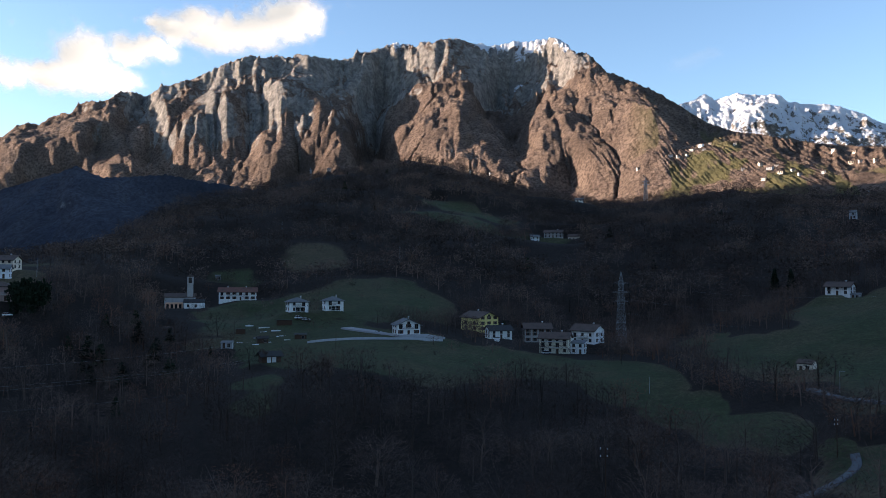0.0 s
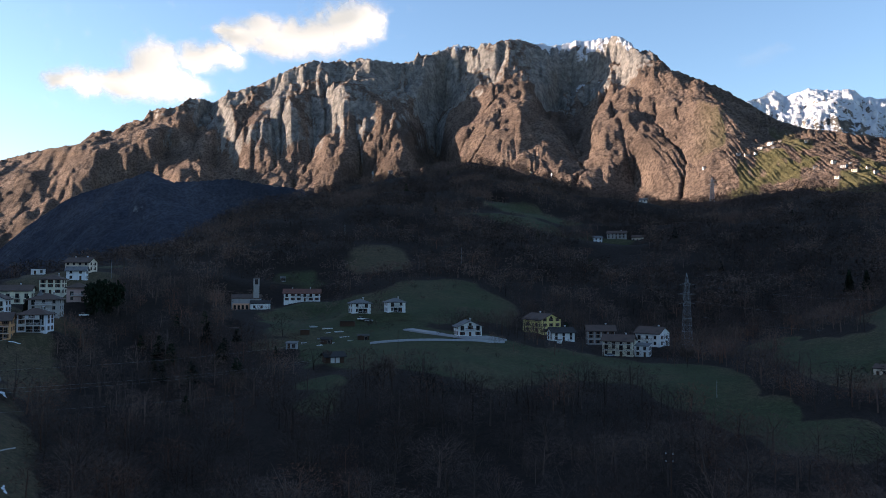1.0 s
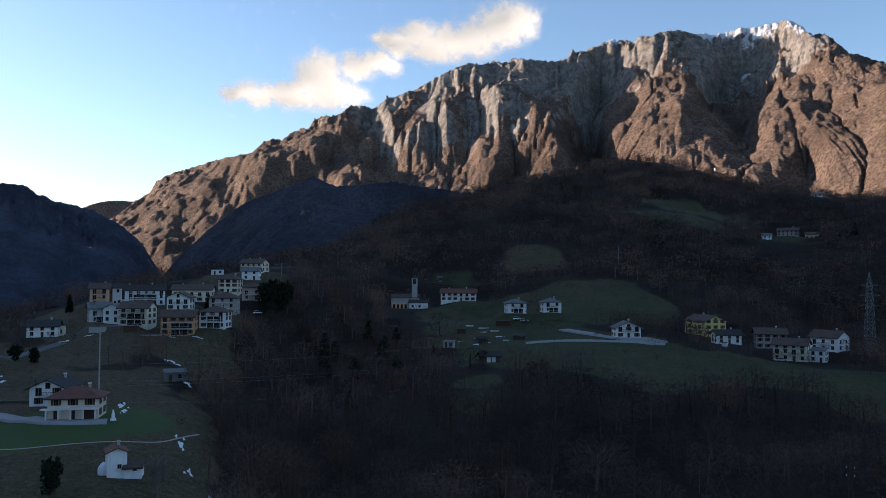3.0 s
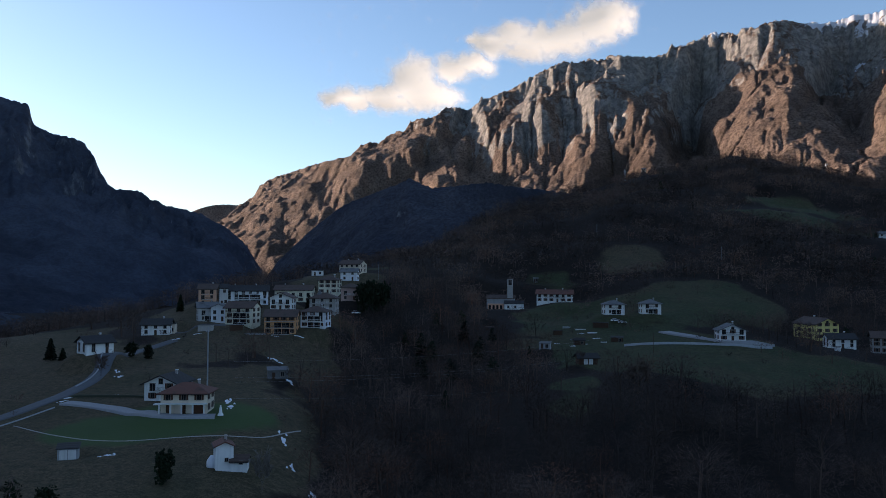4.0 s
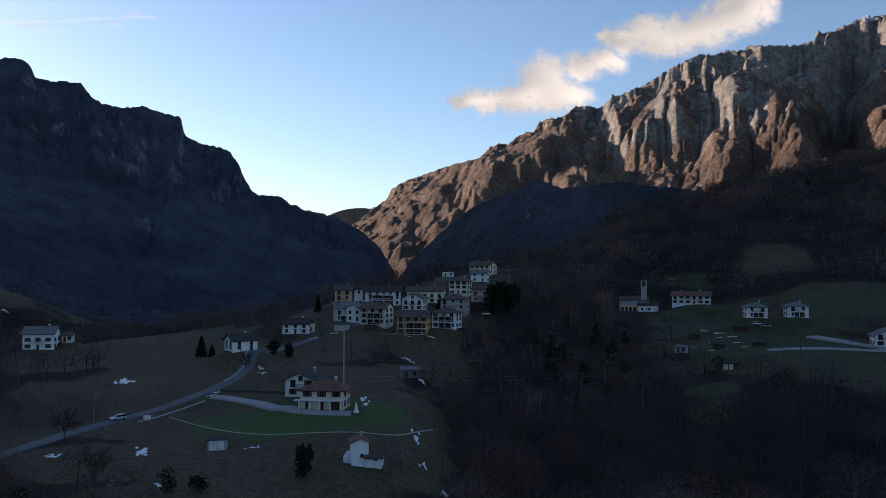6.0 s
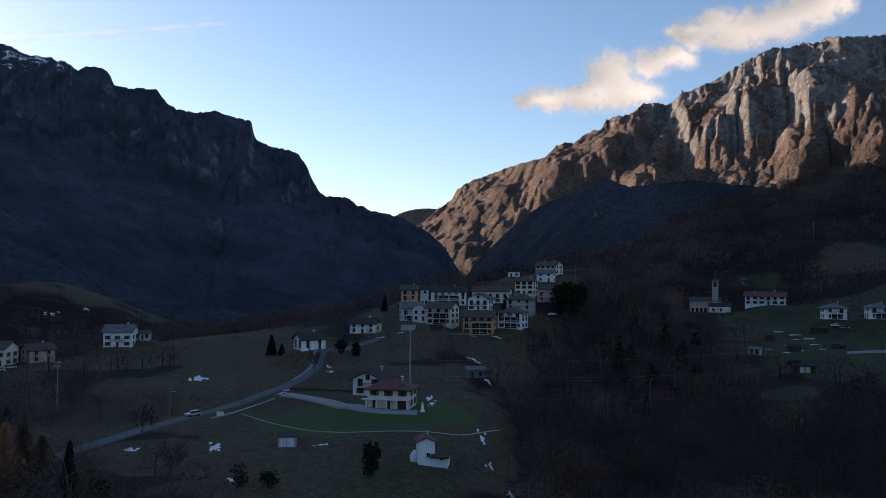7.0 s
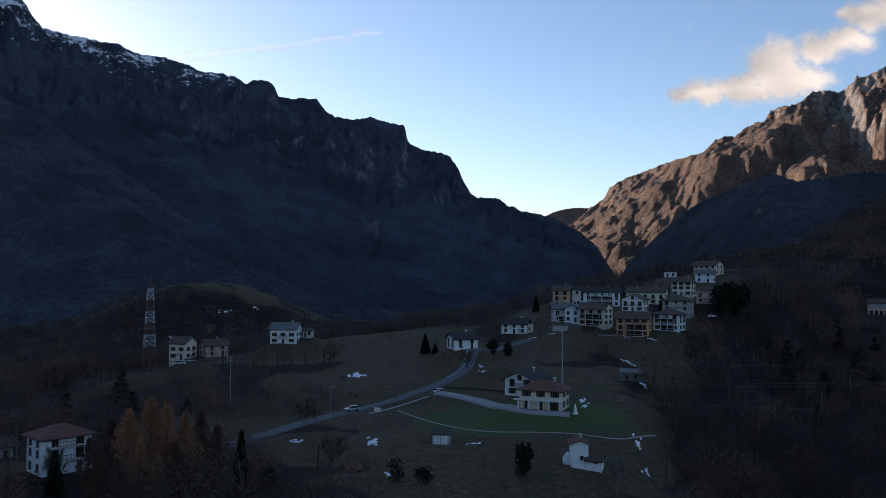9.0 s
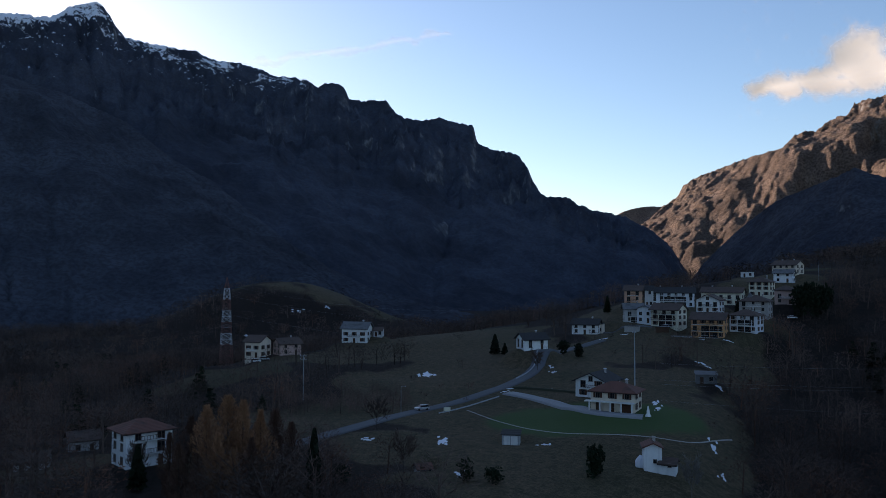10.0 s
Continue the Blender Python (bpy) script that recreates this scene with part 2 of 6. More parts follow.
valley_side(55, (-54, -52, -43, -39, -38, -37, -34, -28, -37, -47))
valley_side(65, (-54, -52, -43, -40, -39, -39, -33, -37, -49, -55))
valley_side(75, (-54, -52, -43, -38, -41, -45, -44, -45, -48, -57))
valley_side(85, (-54, -52, -43, -41, -42, -47, -51, -54, -54, -57))

# wooded hill behind the hamlets: bearing, angle of its crest, distance of its crest
HILL = [(-60, 4.8, 950), (-29, 5.4, 950), (-25.7, 5.5, 930), (-21.6, 5.8, 900), (-20.2, 6.15, 900), (-18.0, 5.95, 930), (-14.6, 5.45, 1000),
        (-11.1, 5.2, 1050), (-8.7, 5.6, 1080), (-6.3, 6.2, 1080), (-1.8, 7.6, 1050), (0.4, 8.25, 1030), (2.5, 8.45, 1020), (5.9, 7.6, 1000),
        (9.9, 6.9, 980), (12.2, 6.3, 960), (15.3, 5.55, 930), (17.4, 5.2, 880), (18.7, 4.7, 850), (20.5, 3.6, 800), (22.5, 2.5, 740),
        (24.2, 1.5, 680), (27.2, 0.9, 600), (29.1, 0.7, 570), (31, -0.5, 560), (34, -3, 560), (38, -5, 570), (45, -5.5, 600), (60, -6, 620), (100, -5, 640), (180, -4, 700)]


def cubic(u):
    return (-u + 2 * u * u - u ** 3) / 2, (2 - 5 * u * u + 3 * u ** 3) / 2, (u + 4 * u * u - 3 * u ** 3) / 2, (-u * u + u ** 3) / 2


def near_height(az, r):
    table, lr = np.array(PROFILES, float), np.log(np.array(RANGES, float))
    fa = np.clip((az - BEARINGS[0]) / 10.0, 0, len(BEARINGS) - 1.0001)
    x = np.clip(np.log(np.maximum(r, 1)), lr[0], lr[-1] - 1e-6)
    j = np.clip(np.searchsorted(lr, x) - 1, 0, len(lr) - 2)
    i = fa.astype(int)
    wa, wr = cubic(fa - i), cubic((x - lr[j]) / (lr[j + 1] - lr[j]))
    z = 0
    for p in range(4):
        for q in range(4):
            z = z + wa[p] * wr[q] * table[np.clip(i + p - 1, 0, len(BEARINGS) - 1), np.clip(j + q - 1, 0, len(lr) - 1)]
    return z


PADS = []


def wild_height(az, r):
    """Ground height over the eye's level, without the terraces of the houses."""
    az, r = np.asarray(az, float), np.asarray(r, float)
    z = near_height(az, np.minimum(r, 520))
    d = curve(HILL, az, 2)
    top = d * np.tan(np.radians(curve(HILL, az, 1)))
    u = np.clip((r - 520) / np.maximum(d - 520, 1), 0, 1)
    x, y = polar(az, r)
    rise = u + 0.10 * np.sin(u * math.pi) * fbm(x / 170, y / 170, 3, 8) * 2
    z = np.where(r > 520, z + (top - z) * rise, z)
    back = np.maximum(r - d, 0)
    z = np.where(r > d, np.maximum(top - 0.45 * back, np.minimum(top, -62.0)), z)
    z = z + fbm(x / 70, y / 70, 3, 3) * np.clip(r / 250, 0.2, 1) * np.where(r < 520, 2.2, 6.0) * (1 - 0.7 * step(r, d * 0.92, d))
    green = 24 * np.exp(-((az - 63.5) / 9.0) ** 2) * np.exp(-((r - 720) / 120) ** 2) * 2.55
    return z + green


def height(az, r):
    az, r = np.asarray(az, float), np.asarray(r, float)
    z = wild_height(az, r)
    x, y = polar(az, r)
    for px, py, pz, rad in PADS:
        d = np.hypot(x - px, y - py)
        near = d < rad * 2.6
        if near.any():
            w = 1 - step(d, rad, rad * 2.5)
            z = np.where(near, z * (1 - w) + pz * w, z)
    return z


def spot(az, r, lift=0.0):
    x, y = polar(az, r)
    return Vector((float(x), float(y), float(height(az, r)) + EYE + lift))


# pastures and clearings: bearing, distance, half width in degrees, half depth as a share of the distance
MEADOWS = [(10, 330, 7, 0.20), (3, 314, 9, 0.17), (-5, 322, 6, 0.11), (-10, 316, 4.5, 0.08), (-13.5, 290, 3.5, 0.08), (-17, 262, 3.2, 0.07), (-20.5, 240, 3.0, 0.07), (-23, 226, 2.0, 0.06),
           (12.8, 248, 3.4, 0.25), (13.5, 420, 6, 0.14), (5, 440, 5, 0.13), (15, 525, 3.5, 0.06), (-1, 690, 4.0, 0.05), (-2, 760, 4, 0.05), (-7, 680, 3, 0.06),
           (-18, 385, 1.8, 0.05), (-20, 352, 2.2, 0.07), (-22.5, 335, 3.0, 0.09), (-26, 325, 4.0, 0.14), (-29, 330, 5, 0.22), (-26.5, 400, 3.0, 0.05), (-28, 190, 2.5, 0.12), (-26.3, 212, 1.2, 0.05), (27.5, 500, 2.5, 0.05)]
FIELDS = [(44, 200, 12, 0.32), (48, 275, 10, 0.30), (35.6, 238, 5.6, 0.30), (37, 370, 7, 0.16), (52, 360, 9, 0.16), (59, 232, 6, 0.08), (58, 345, 6, 0.10), (67, 305, 5, 0.08),
          (60.5, 712, 6.5, 0.10), (10.0, 548, 3.6, 0.07), (37.8, 303, 5, 0.10), (34.0, 285, 4.5, 0.18), (36, 322, 5.5, 0.10), (33.0, 245, 2.8, 0.14), (78, 190, 5, 0.08), (30, 460, 4, 0.10), (69, 178, 4, 0.07), (56, 190, 4, 0.12), (54.5, 214, 4, 0.14), (51, 200, 4, 0.12), (61, 215, 5, 0.10), (64, 228, 6, 0.06), (60, 322, 7, 0.05)]
LAWN = (41.5, 206, 7.9, 0.088)


def blob(az, r, row):
    return ((az - row[0]) / row[2]) ** 2 + ((r / row[1] - 1) / row[3]) ** 2


def meadow_mask(az, r):
    az, r = np.asarray(az, float), np.asarray(r, float)
    x, y = polar(az, r)
    wob = fbm(x / 28, y / 28, 4, 21) * 0.9 + fbm(x / 75, y / 75, 3, 25) * 1.0
    m = np.zeros(np.broadcast(az, r).shape)
    for row in MEADOWS + FIELDS:
        m = np.maximum(m, 1 - step(blob(az, r, row) + wob, 0.55, 1.25))
    return m


def green_mask(az, r):
    """Where the grass is still fresh: the pastures on the far side of the ravine."""
    az, r = np.asarray(az, float), np.asarray(r, float)
    x, y = polar(az, r)
    wob = fbm(x / 45, y / 45, 3, 29) * 0.6
    m = np.zeros(np.broadcast(az, r).shape)
    for row in MEADOWS:
        m = np.maximum(m, 1 - step(blob(az, r, row) + wob, 0.5, 1.5))
    return m


def lawn_mask(az, r):
    return 1 - step(blob(np.asarray(az, float), np.asarray(r, float), LAWN), 0.8, 1.05)


# ---- where the buildings stand: bearing, distance, height of the doorstep to the eye, turn, width, depth, storeys, roof, wall, roofing, extras ----
SITES = []


def site(name, label, az, r, z, turn, w, d, storeys, roof, wall, roofing, extras=""):
    x, y = polar(az, r)
    PADS.append((float(x), float(y), z, max(w, d) * 0.62))
    SITES.append((name, label, (float(x), float(y), z + EYE), az + turn, w, d, storeys, roof, wall, roofing, extras))


site("apartment_house", "tan plastered apartment house with balconies", 38.76, 394, -13.1, -8, 8.0, 8.5, 3, "gable", "tan", "brownroof", "bc")
site("row_house", "narrow white house joined to a long block", 37.75, 396, -13.0, 0, 4, 8, 3, "gable", "grey", "darkroof", "b")
site("long_house", "long grey-white house with dark roof and galleries", 36.19, 400, -13.2, 0, 20, 9, 2.7, "gable", "bluewhite", "darkroof", "bccL")
site("house", "grey house with a low tiled roof", 38.82, 369, -19.2, 6, 8.5, 9, 2.3, "gable", "grey", "greyroof", "bcL")
site("house", "pale house wing with its gable to the valley", 37.96, 366, -19.1, -10, 6.5, 9, 2.3, "gablef", "bluewhite", "greyroof", "")
site("apartment_house", "cream house with long white balconies", 36.44, 357, -20.1, -24, 12, 9.5, 2.8, "gable", "paleyellow", "brownroof", "bbcsL")
site("chalet", "white chalet with its gable and balcony to the valley", 33.71, 380, -14.8, -14, 9.8, 10, 2.2, "gablef", "white", "brownroof", "bs")
site("long_house", "long cream house with a brown tiled roof", 32.89, 416, -12.3, -12, 19, 9, 2.4, "gable", "paleyellow", "brownroof", "bccs")
site("apartment_house", "orange plastered house with balconies on three floors", 33.77, 345, -23.6, -10, 13, 10, 2.9, "gable", "orange", "brownroof", "bbcsL")
site("apartment_house", "white house with tall dark windows and balconies", 31.42, 351, -21.3, -18, 10.8, 9, 2.6, "hip", "bluewhite", "brownroof", "bcsL")
site("apartment_house", "grey-beige house with a small conical turret", 30.83, 381, -17.0, -12, 12, 10, 2.9, "hip", "stone", "brownroof", "btc")
site("apartment_house", "pale yellow house with a hipped roof", 30.45, 424, -8.1, -16, 9.8, 9, 2.7, "hip", "paleyellow", "brownroof", "cs")
site("apartment_house", "cream house on the upper edge of the village", 28.83, 466, 3.1, -28, 13, 9, 1.9, "gable", "cream", "brownroof", "cc")
site("house", "white lean-to house below a larger house", 29.06, 447, -1.4, -12, 9, 7, 1.9, "gable", "bluewhite", "greyroof", "")
site("house", "pinkish house with a brown roof beside firs", 28.97, 412, -11.3, -8, 9, 8, 2.5, "hip", "pink", "brownroof", "b")
site("low_building", "low flat white building above the village", 31.34, 482, 1.4, 0, 7, 5, 1.1, "flat", "white", "greyroof", "")
site("house", "low white house with a wide dark roof", 42.05, 349, -23.6, -10, 11, 8, 1.7, "gable", "white", "darkroof", "c")
site("house", "low cream annex beside a white house", 41.18, 353, -23.3, -8, 4, 7, 1.5, "flat", "cream", "darkroof", "")
site("house", "white house with a dark overhanging gable roof", 45.87, 296, -25.8, 24, 9.2, 7.5, 1.5, "gable", "white", "darkroof", "c")
site("house", "cream two-storey house with hipped red roof and garages", 40.00, 212, -33.6, -14, 11.2, 8.4, 1.9, "hip", "cream", "redroof", "PGcs")
site("chalet", "white chalet with a wide dark roof behind a lawn", 41.25, 236, -33.6, -22, 9.2, 11, 1.8, "gablef", "white", "darkroof", "bcs")
site("farmhouse", "narrow white farmhouse with a rusty tiled roof", 37.62, 168, -38.2, 6, 3.5, 4.2, 1.75, "gablef", "white", "redroof", "mc")
site("shed", "low white lean-to with a brown roof", 36.50, 167, -38.7, -8, 3.2, 3.4, 0.8, "gable", "white", "brownroof", "m")
site("shed", "field shed with pale doors and a dark sheet roof", 47.33, 186, -38.1, -6, 4, 3, 0.9, "shed", "concrete", "darkroof", "D")
site("hay_shed", "grey sheet-metal hay shed in the pasture", 34.03, 262, -32.2, 4, 6.2, 4, 1.05, "shed", "greyroof", "greyroof", "")
site("hut", "small hut with a red tiled roof among bushes", 53.62, 166, -40.6, 20, 3, 3, 0.6, "gable", "stone", "redroof", "")
site("apartment_block", "white farm block with a hipped reddish roof", 72.74, 174, -37.7, 22, 9.4, 7.5, 2.7, "hip", "white", "redroof", "b")
site("house", "low grey house among dark trees", 76.35, 222, -43.9, 10, 6.5, 6, 1.3, "gable", "grey", "brownroof", "")
site("barn", "low barn with a wide brown roof", 79.24, 200, -42.6, -16, 6.2, 6, 0.9, "gable", "stone", "brownroof", "")
site("house", "tall house with a yellow gable and brown roof", 65.25, 334, -32.2, -32, 7.0, 8.4, 2.5, "gable", "cream", "brownroof", "bs")
site("house", "pinkish farmhouse with brown roofs", 63.25, 337, -31.7, 22, 9, 8, 1.8, "gable", "pink", "brownroof", "c")
site("apartment_house", "white three-storey house with snow on the roof", 58.35, 365, -29.1, -16, 11.5, 10, 2.5, "gable", "white", "greyroof", "bcs")
site("garage", "small grey garage beside a white house", 56.82, 367, -26.6, -10, 4, 5, 1, "gable", "grey", "brownroof", "")
site("long_house", "long white house with a red tiled roof and dormers", 14.40, 484, -13.7, -4, 21, 9, 1.9, "gable", "white", "redroof", "bccs")
site("house", "cream house with a dark ground floor and hipped roof", 10.35, 404, -17.3, 14, 9.4, 8.2, 1.9, "hip", "white", "greyroof", "bcL")
site("house", "cream hillside house with a hipped brown roof", 7.85, 404, -16.7, 14, 9.0, 8.0, 1.9, "hip", "white", "greyroof", "bcL")
site("chalet", "white chalet on a concrete terrace with pale drive", 2.61, 352, -25.0, 12, 10.4, 10, 1.7, "gablef", "white", "greyroof", "csb")
site("apartment_house", "long house with white flank and yellow gable", -2.64, 409, -26.7, 34, 11.5, 17, 2.6, "gablef", "yellow", "brownroof", "sc")
site("house", "small white house with dark roof and skylight", -4.00, 388, -29.2, 20, 11, 8, 1.6, "gable", "white", "darkroof", "c")
site("apartment_house", "pale stone house with tall windows", -6.73, 396, -31.2, 8, 13, 9, 2.6, "gable", "stone", "brownroof", "cs")
site("apartment_house", "cream balconied house among bare trees", -8.04, 364, -33.5, -10, 13, 9, 2.6, "gable", "paleyellow", "brownroof", "bbc")
site("house", "white house with a wide low gable roof", -10.29, 382, -30.2, -28, 12, 10, 2.3, "gable", "white", "brownroof", "bc")
site("house", "white annex with a single-pitch roof", -9.66, 365, -33.8, -14, 6, 6, 1.8, "shed", "white", "greyroof", "")
site("hut", "small cream hut on the pasture", -24.49, 312, -32.8, -22, 5.2, 4.5, 1.2, "gable", "cream", "brownroof", "")
site("house", "white hillside farmhouse with a brown roof", -26.49, 424, -7.4, -18, 11, 8, 1.6, "gable", "white", "brownroof", "bc")
site("shed", "low grey shed beside a farmhouse", -27.39, 418, -9.3, -10, 4, 4, 0.9, "shed", "concrete", "greyroof", "")
site("shed", "dark wooden garden shed on the meadow", 12.70, 351, -28.4, 10, 4.5, 3, 0.8, "gable", "wood", "darkroof", "")
site("shed", "grey sheet shed beside a bush", 15.08, 333, -28.6, -12, 4.4, 3, 0.8, "shed", "concrete", "greyroof", "")
site("barn", "black wooden barn with pale planks", 12.19, 302, -31.4, 16, 7, 5, 1, "gable", "wood", "darkroof", "D")
site("shed", "small dark shed at the end of a wall", 10.08, 354, -27.0, 0, 5, 3, 0.7, "shed", "wood", "darkroof", "")
site("hut", "small pale hut at the edge of the wood", 19.05, 402, -27.5, 18, 4, 3.5, 1, "gable", "concrete", "brownroof", "")
site("house", "small pale house of a hillside hamlet", -6.56, 703, 30.9, 14, 7, 7, 2, "gable", "bluewhite", "greyroof", "")
site("house", "stone house of a hillside hamlet", -7.92, 716, 35.9, -8, 16, 9, 1.8, "gable", "stone", "brownroof", "c")
site("house", "low pale house of a hillside hamlet", -9.39, 708, 33.1, -14, 10, 7, 1.4, "gable", "cream", "brownroof", "")
site("house", "small pale house below the wooded crest", 0.58, 803, 50.9, -10, 8, 7, 1.6, "gable", "cream", "greyroof", "")
site("hut", "little white hut on the upper meadow", 15.75, 532, -1.9, 0, 3, 3, 0.8, "gable", "concrete", "greyroof", "")
site("house", "small pale house near the hill crest", 8.22, 988, 131.0, 0, 5, 5, 0.8, "gable", "cream", "greyroof", "")
site("house", "pale house on the far hillside", -27.30, 703, 47.5, -8, 5, 6, 2, "gable", "concrete", "greyroof", "")
site("house", "white building at the edge of the far wood", -9.71, 904, 85.1, 0, 9, 8, 1, "gable", "white", "greyroof", "")
PADS.append((*(float(k) for k in polar(17.9, 466)), -17.6, 14.0))
PADS.append((*(float(k) for k in polar(67.4, 330)), -35.6, 6.0))
for az, r in ((-11.5, 168), (-26.2, 205), (-14.5, 280)):
    PADS.append((*(float(k) for k in polar(az, r)), float(wild_height(az, r)), 2.0))
PADS.insert(0, (*(float(k) for k in polar(-8.0, 668)), 26.0, 18.0))


# ---- mountains ----
RIGHT_CREST = [(-60, 6.0), (-35, 7.4), (-29.2, 8.28), (-25.4, 8.76), (-22.0, 9.56), (-20.2, 9.85), (-18.7, 10.42), (-16.7, 11.74), (-15.6, 12.49), (-14.6, 13.07), (-12.7, 13.92), (-11.7, 14.27),
               (-11.1, 14.87), (-10.5, 15.46), (-9.5, 15.69), (-8.9, 16.21), (-8.3, 16.68), (-7.7, 16.70), (-6.7, 16.54), (-4.7, 16.48), (-3.9, 16.22), (-2.6, 16.43), (-1.2, 16.74),
               (1.7, 16.49), (2.1, 16.22), (3.5, 16.50), (5.1, 15.88), (5.8, 15.75), (6.3, 15.95), (6.6, 15.34), (7.6, 15.12)]
MIDDLE_CREST = [(9.8, 15.40), (12.7, 15.16), (14.3, 15.02), (15.4, 14.49), (17.5, 13.40), (19.1, 12.72), (19.7, 12.78), (20.2, 12.26), (20.9, 11.94), (21.5, 12.15), (22.3, 12.08), (22.9, 11.48),
                (23.9, 11.32), (24.8, 11.05), (25.2, 10.5), (26.2, 10.2), (27.1, 9.6), (27.7, 9.64), (28.3, 9.45), (29.0, 8.76), (29.4, 8.56), (30.4, 8.35), (31.5, 8.03), (33.0, 7.52), (34.8, 6.81),
                (35.4, 6.44), (35.8, 5.67), (36.7, 5.10), (37.5, 4.32), (38.3, 3.74), (40, 2.0)]
LEFT_CREST = [(34.0, -1.5), (35.2, 0.4), (36.0, 1.75), (36.4, 2.34), (37.5, 3.34), (38.7, 3.94), (39.4, 4.35), (41.8, 4.89), (42.6, 5.18), (43.2, 5.70), (44.2, 5.79), (44.8, 5.72), (45.2, 6.00), (45.8, 6.81),
              (46.2, 7.82), (46.8, 8.70), (47.4, 8.95), (48.7, 9.11), (49.8, 9.63), (50.1, 10.83), (51.1, 11.02), (52.6, 11.41), (53.8, 11.20), (54.8, 11.26), (55.8, 11.76), (56.4, 12.53),
              (57.2, 12.59), (58.5, 12.47), (59.1, 12.65), (59.5, 13.41), (59.9, 13.67), (60.9, 13.63), (61.3, 13.34)]
LEFT_CREST_2 = [(61.9, 13.70), (62.9, 13.91), (64.4, 13.94), (65.6, 14.44), (66.8, 14.66), (68.3, 14.69), (69.0, 14.92), (69.8, 15.23), (72.0, 15.38), (73.4, 15.52), (74.3, 15.67), (75.0, 16.46), (75.5, 17.27),
                (76.1, 17.70), (76.5, 17.54), (77.5, 17.23), (78.2, 16.79), (78.8, 16.36), (81.7, 16.2), (86, 17.5), (95, 19), (110, 21), (125, 20), (145, 16), (170, 10), (190, 4)]
SNOW_CREST = [(-34, 7.5), (-31, 8.8), (-29.2, 9.68), (-28.0, 10.38), (-27.1, 10.82), (-26.1, 11.22), (-24.4, 11.40), (-23.5, 11.65), (-23.0, 12.13), (-22.0, 12.14), (-21.3, 12.27), (-20.4, 12.44),
              (-19.8, 12.22), (-18.9, 12.06), (-18.3, 12.48), (-17.4, 12.08), (-16.7, 11.93), (-14, 11), (-10, 10)]
SPUR_CREST = [(8, 5.5), (13, 6.0), (16.9, 6.5), (19.3, 6.84), (20.9, 6.65), (23.0, 6.45), (23.8, 6.65), (24.8, 7.14), (25.4, 6.85), (27.4, 6.03), (29.5, 5.20), (31.1, 3.97), (32.3, 2.95), (33.5, 1.72), (34.1, 1.12), (36, -1.5)]


def carve(z, dx, dy, rounds, bite, smooth, free):
    """Running water: each cell drains to its steepest neighbour; streams cut down by drained area and leave sharp branching ribs."""
    n, m = z.shape
    size = n * m
    steps = [(-1, 0), (-1, -1), (-1, 1), (0, -1), (0, 1), (1, 0), (1, -1), (1, 1)]
    reach = np.stack([np.sqrt((di * dy) ** 2 + (dj * dx) ** 2).ravel() for di, dj in steps])
    shift = np.array([di * m + dj for di, dj in steps])
    own, cell, loose = np.arange(size), (dx * dy).ravel(), free.ravel()
    for _ in range(rounds):
        for _ in range(12):
            zp = np.pad(z, 1, mode="edge")
            low = np.min([zp[1 + di:1 + di + n, 1 + dj:1 + dj + m] + (9e3 if (di, dj) == (0, 0) else 0.05) for di, dj in steps], axis=0)
            z = np.where(free > 0, np.maximum(z, low), z)
        zp = np.pad(z, 1, constant_values=9e4)
        drop = np.stack([(z - zp[1 + di:1 + di + n, 1 + dj:1 + dj + m]).ravel() for di, dj in steps]) / reach
        way = np.argmax(drop, 0)
        falls = drop[way, own] > 0
        to = np.where(falls, own + shift[way], own)
        far, hop = falls.astype(np.int64), to.copy()
        while True:
            more = far[hop]
            if not more.any():
                break
            far, hop = far + more, hop[hop]
        order = np.argsort(far, kind="stable")
        cuts = np.searchsorted(far[order], np.arange(1, far.max() + 2))
        area = cell.copy()
        for k in range(len(cuts) - 1, 0, -1):
            level = order[cuts[k - 1]:cuts[k]]
            np.add.at(area, to[level], area[level])
        force = bite * area ** 0.45 / reach[way, own] * loose
        flat = z.ravel().copy()
        for k in range(1, len(cuts)):
            level = order[cuts[k - 1]:cuts[k]]
            flat[level] = (flat[level] + force[level] * flat[to[level]]) / (1 + force[level])
        z = flat.reshape(n, m)
        zp = np.pad(z, 1, mode="edge")
        z = z + smooth * ((zp[:-2, 1:-1] + zp[2:, 1:-1] + zp[1:-1, :-2] + zp[1:-1, 2:]) / 4 - z) * free
    return z


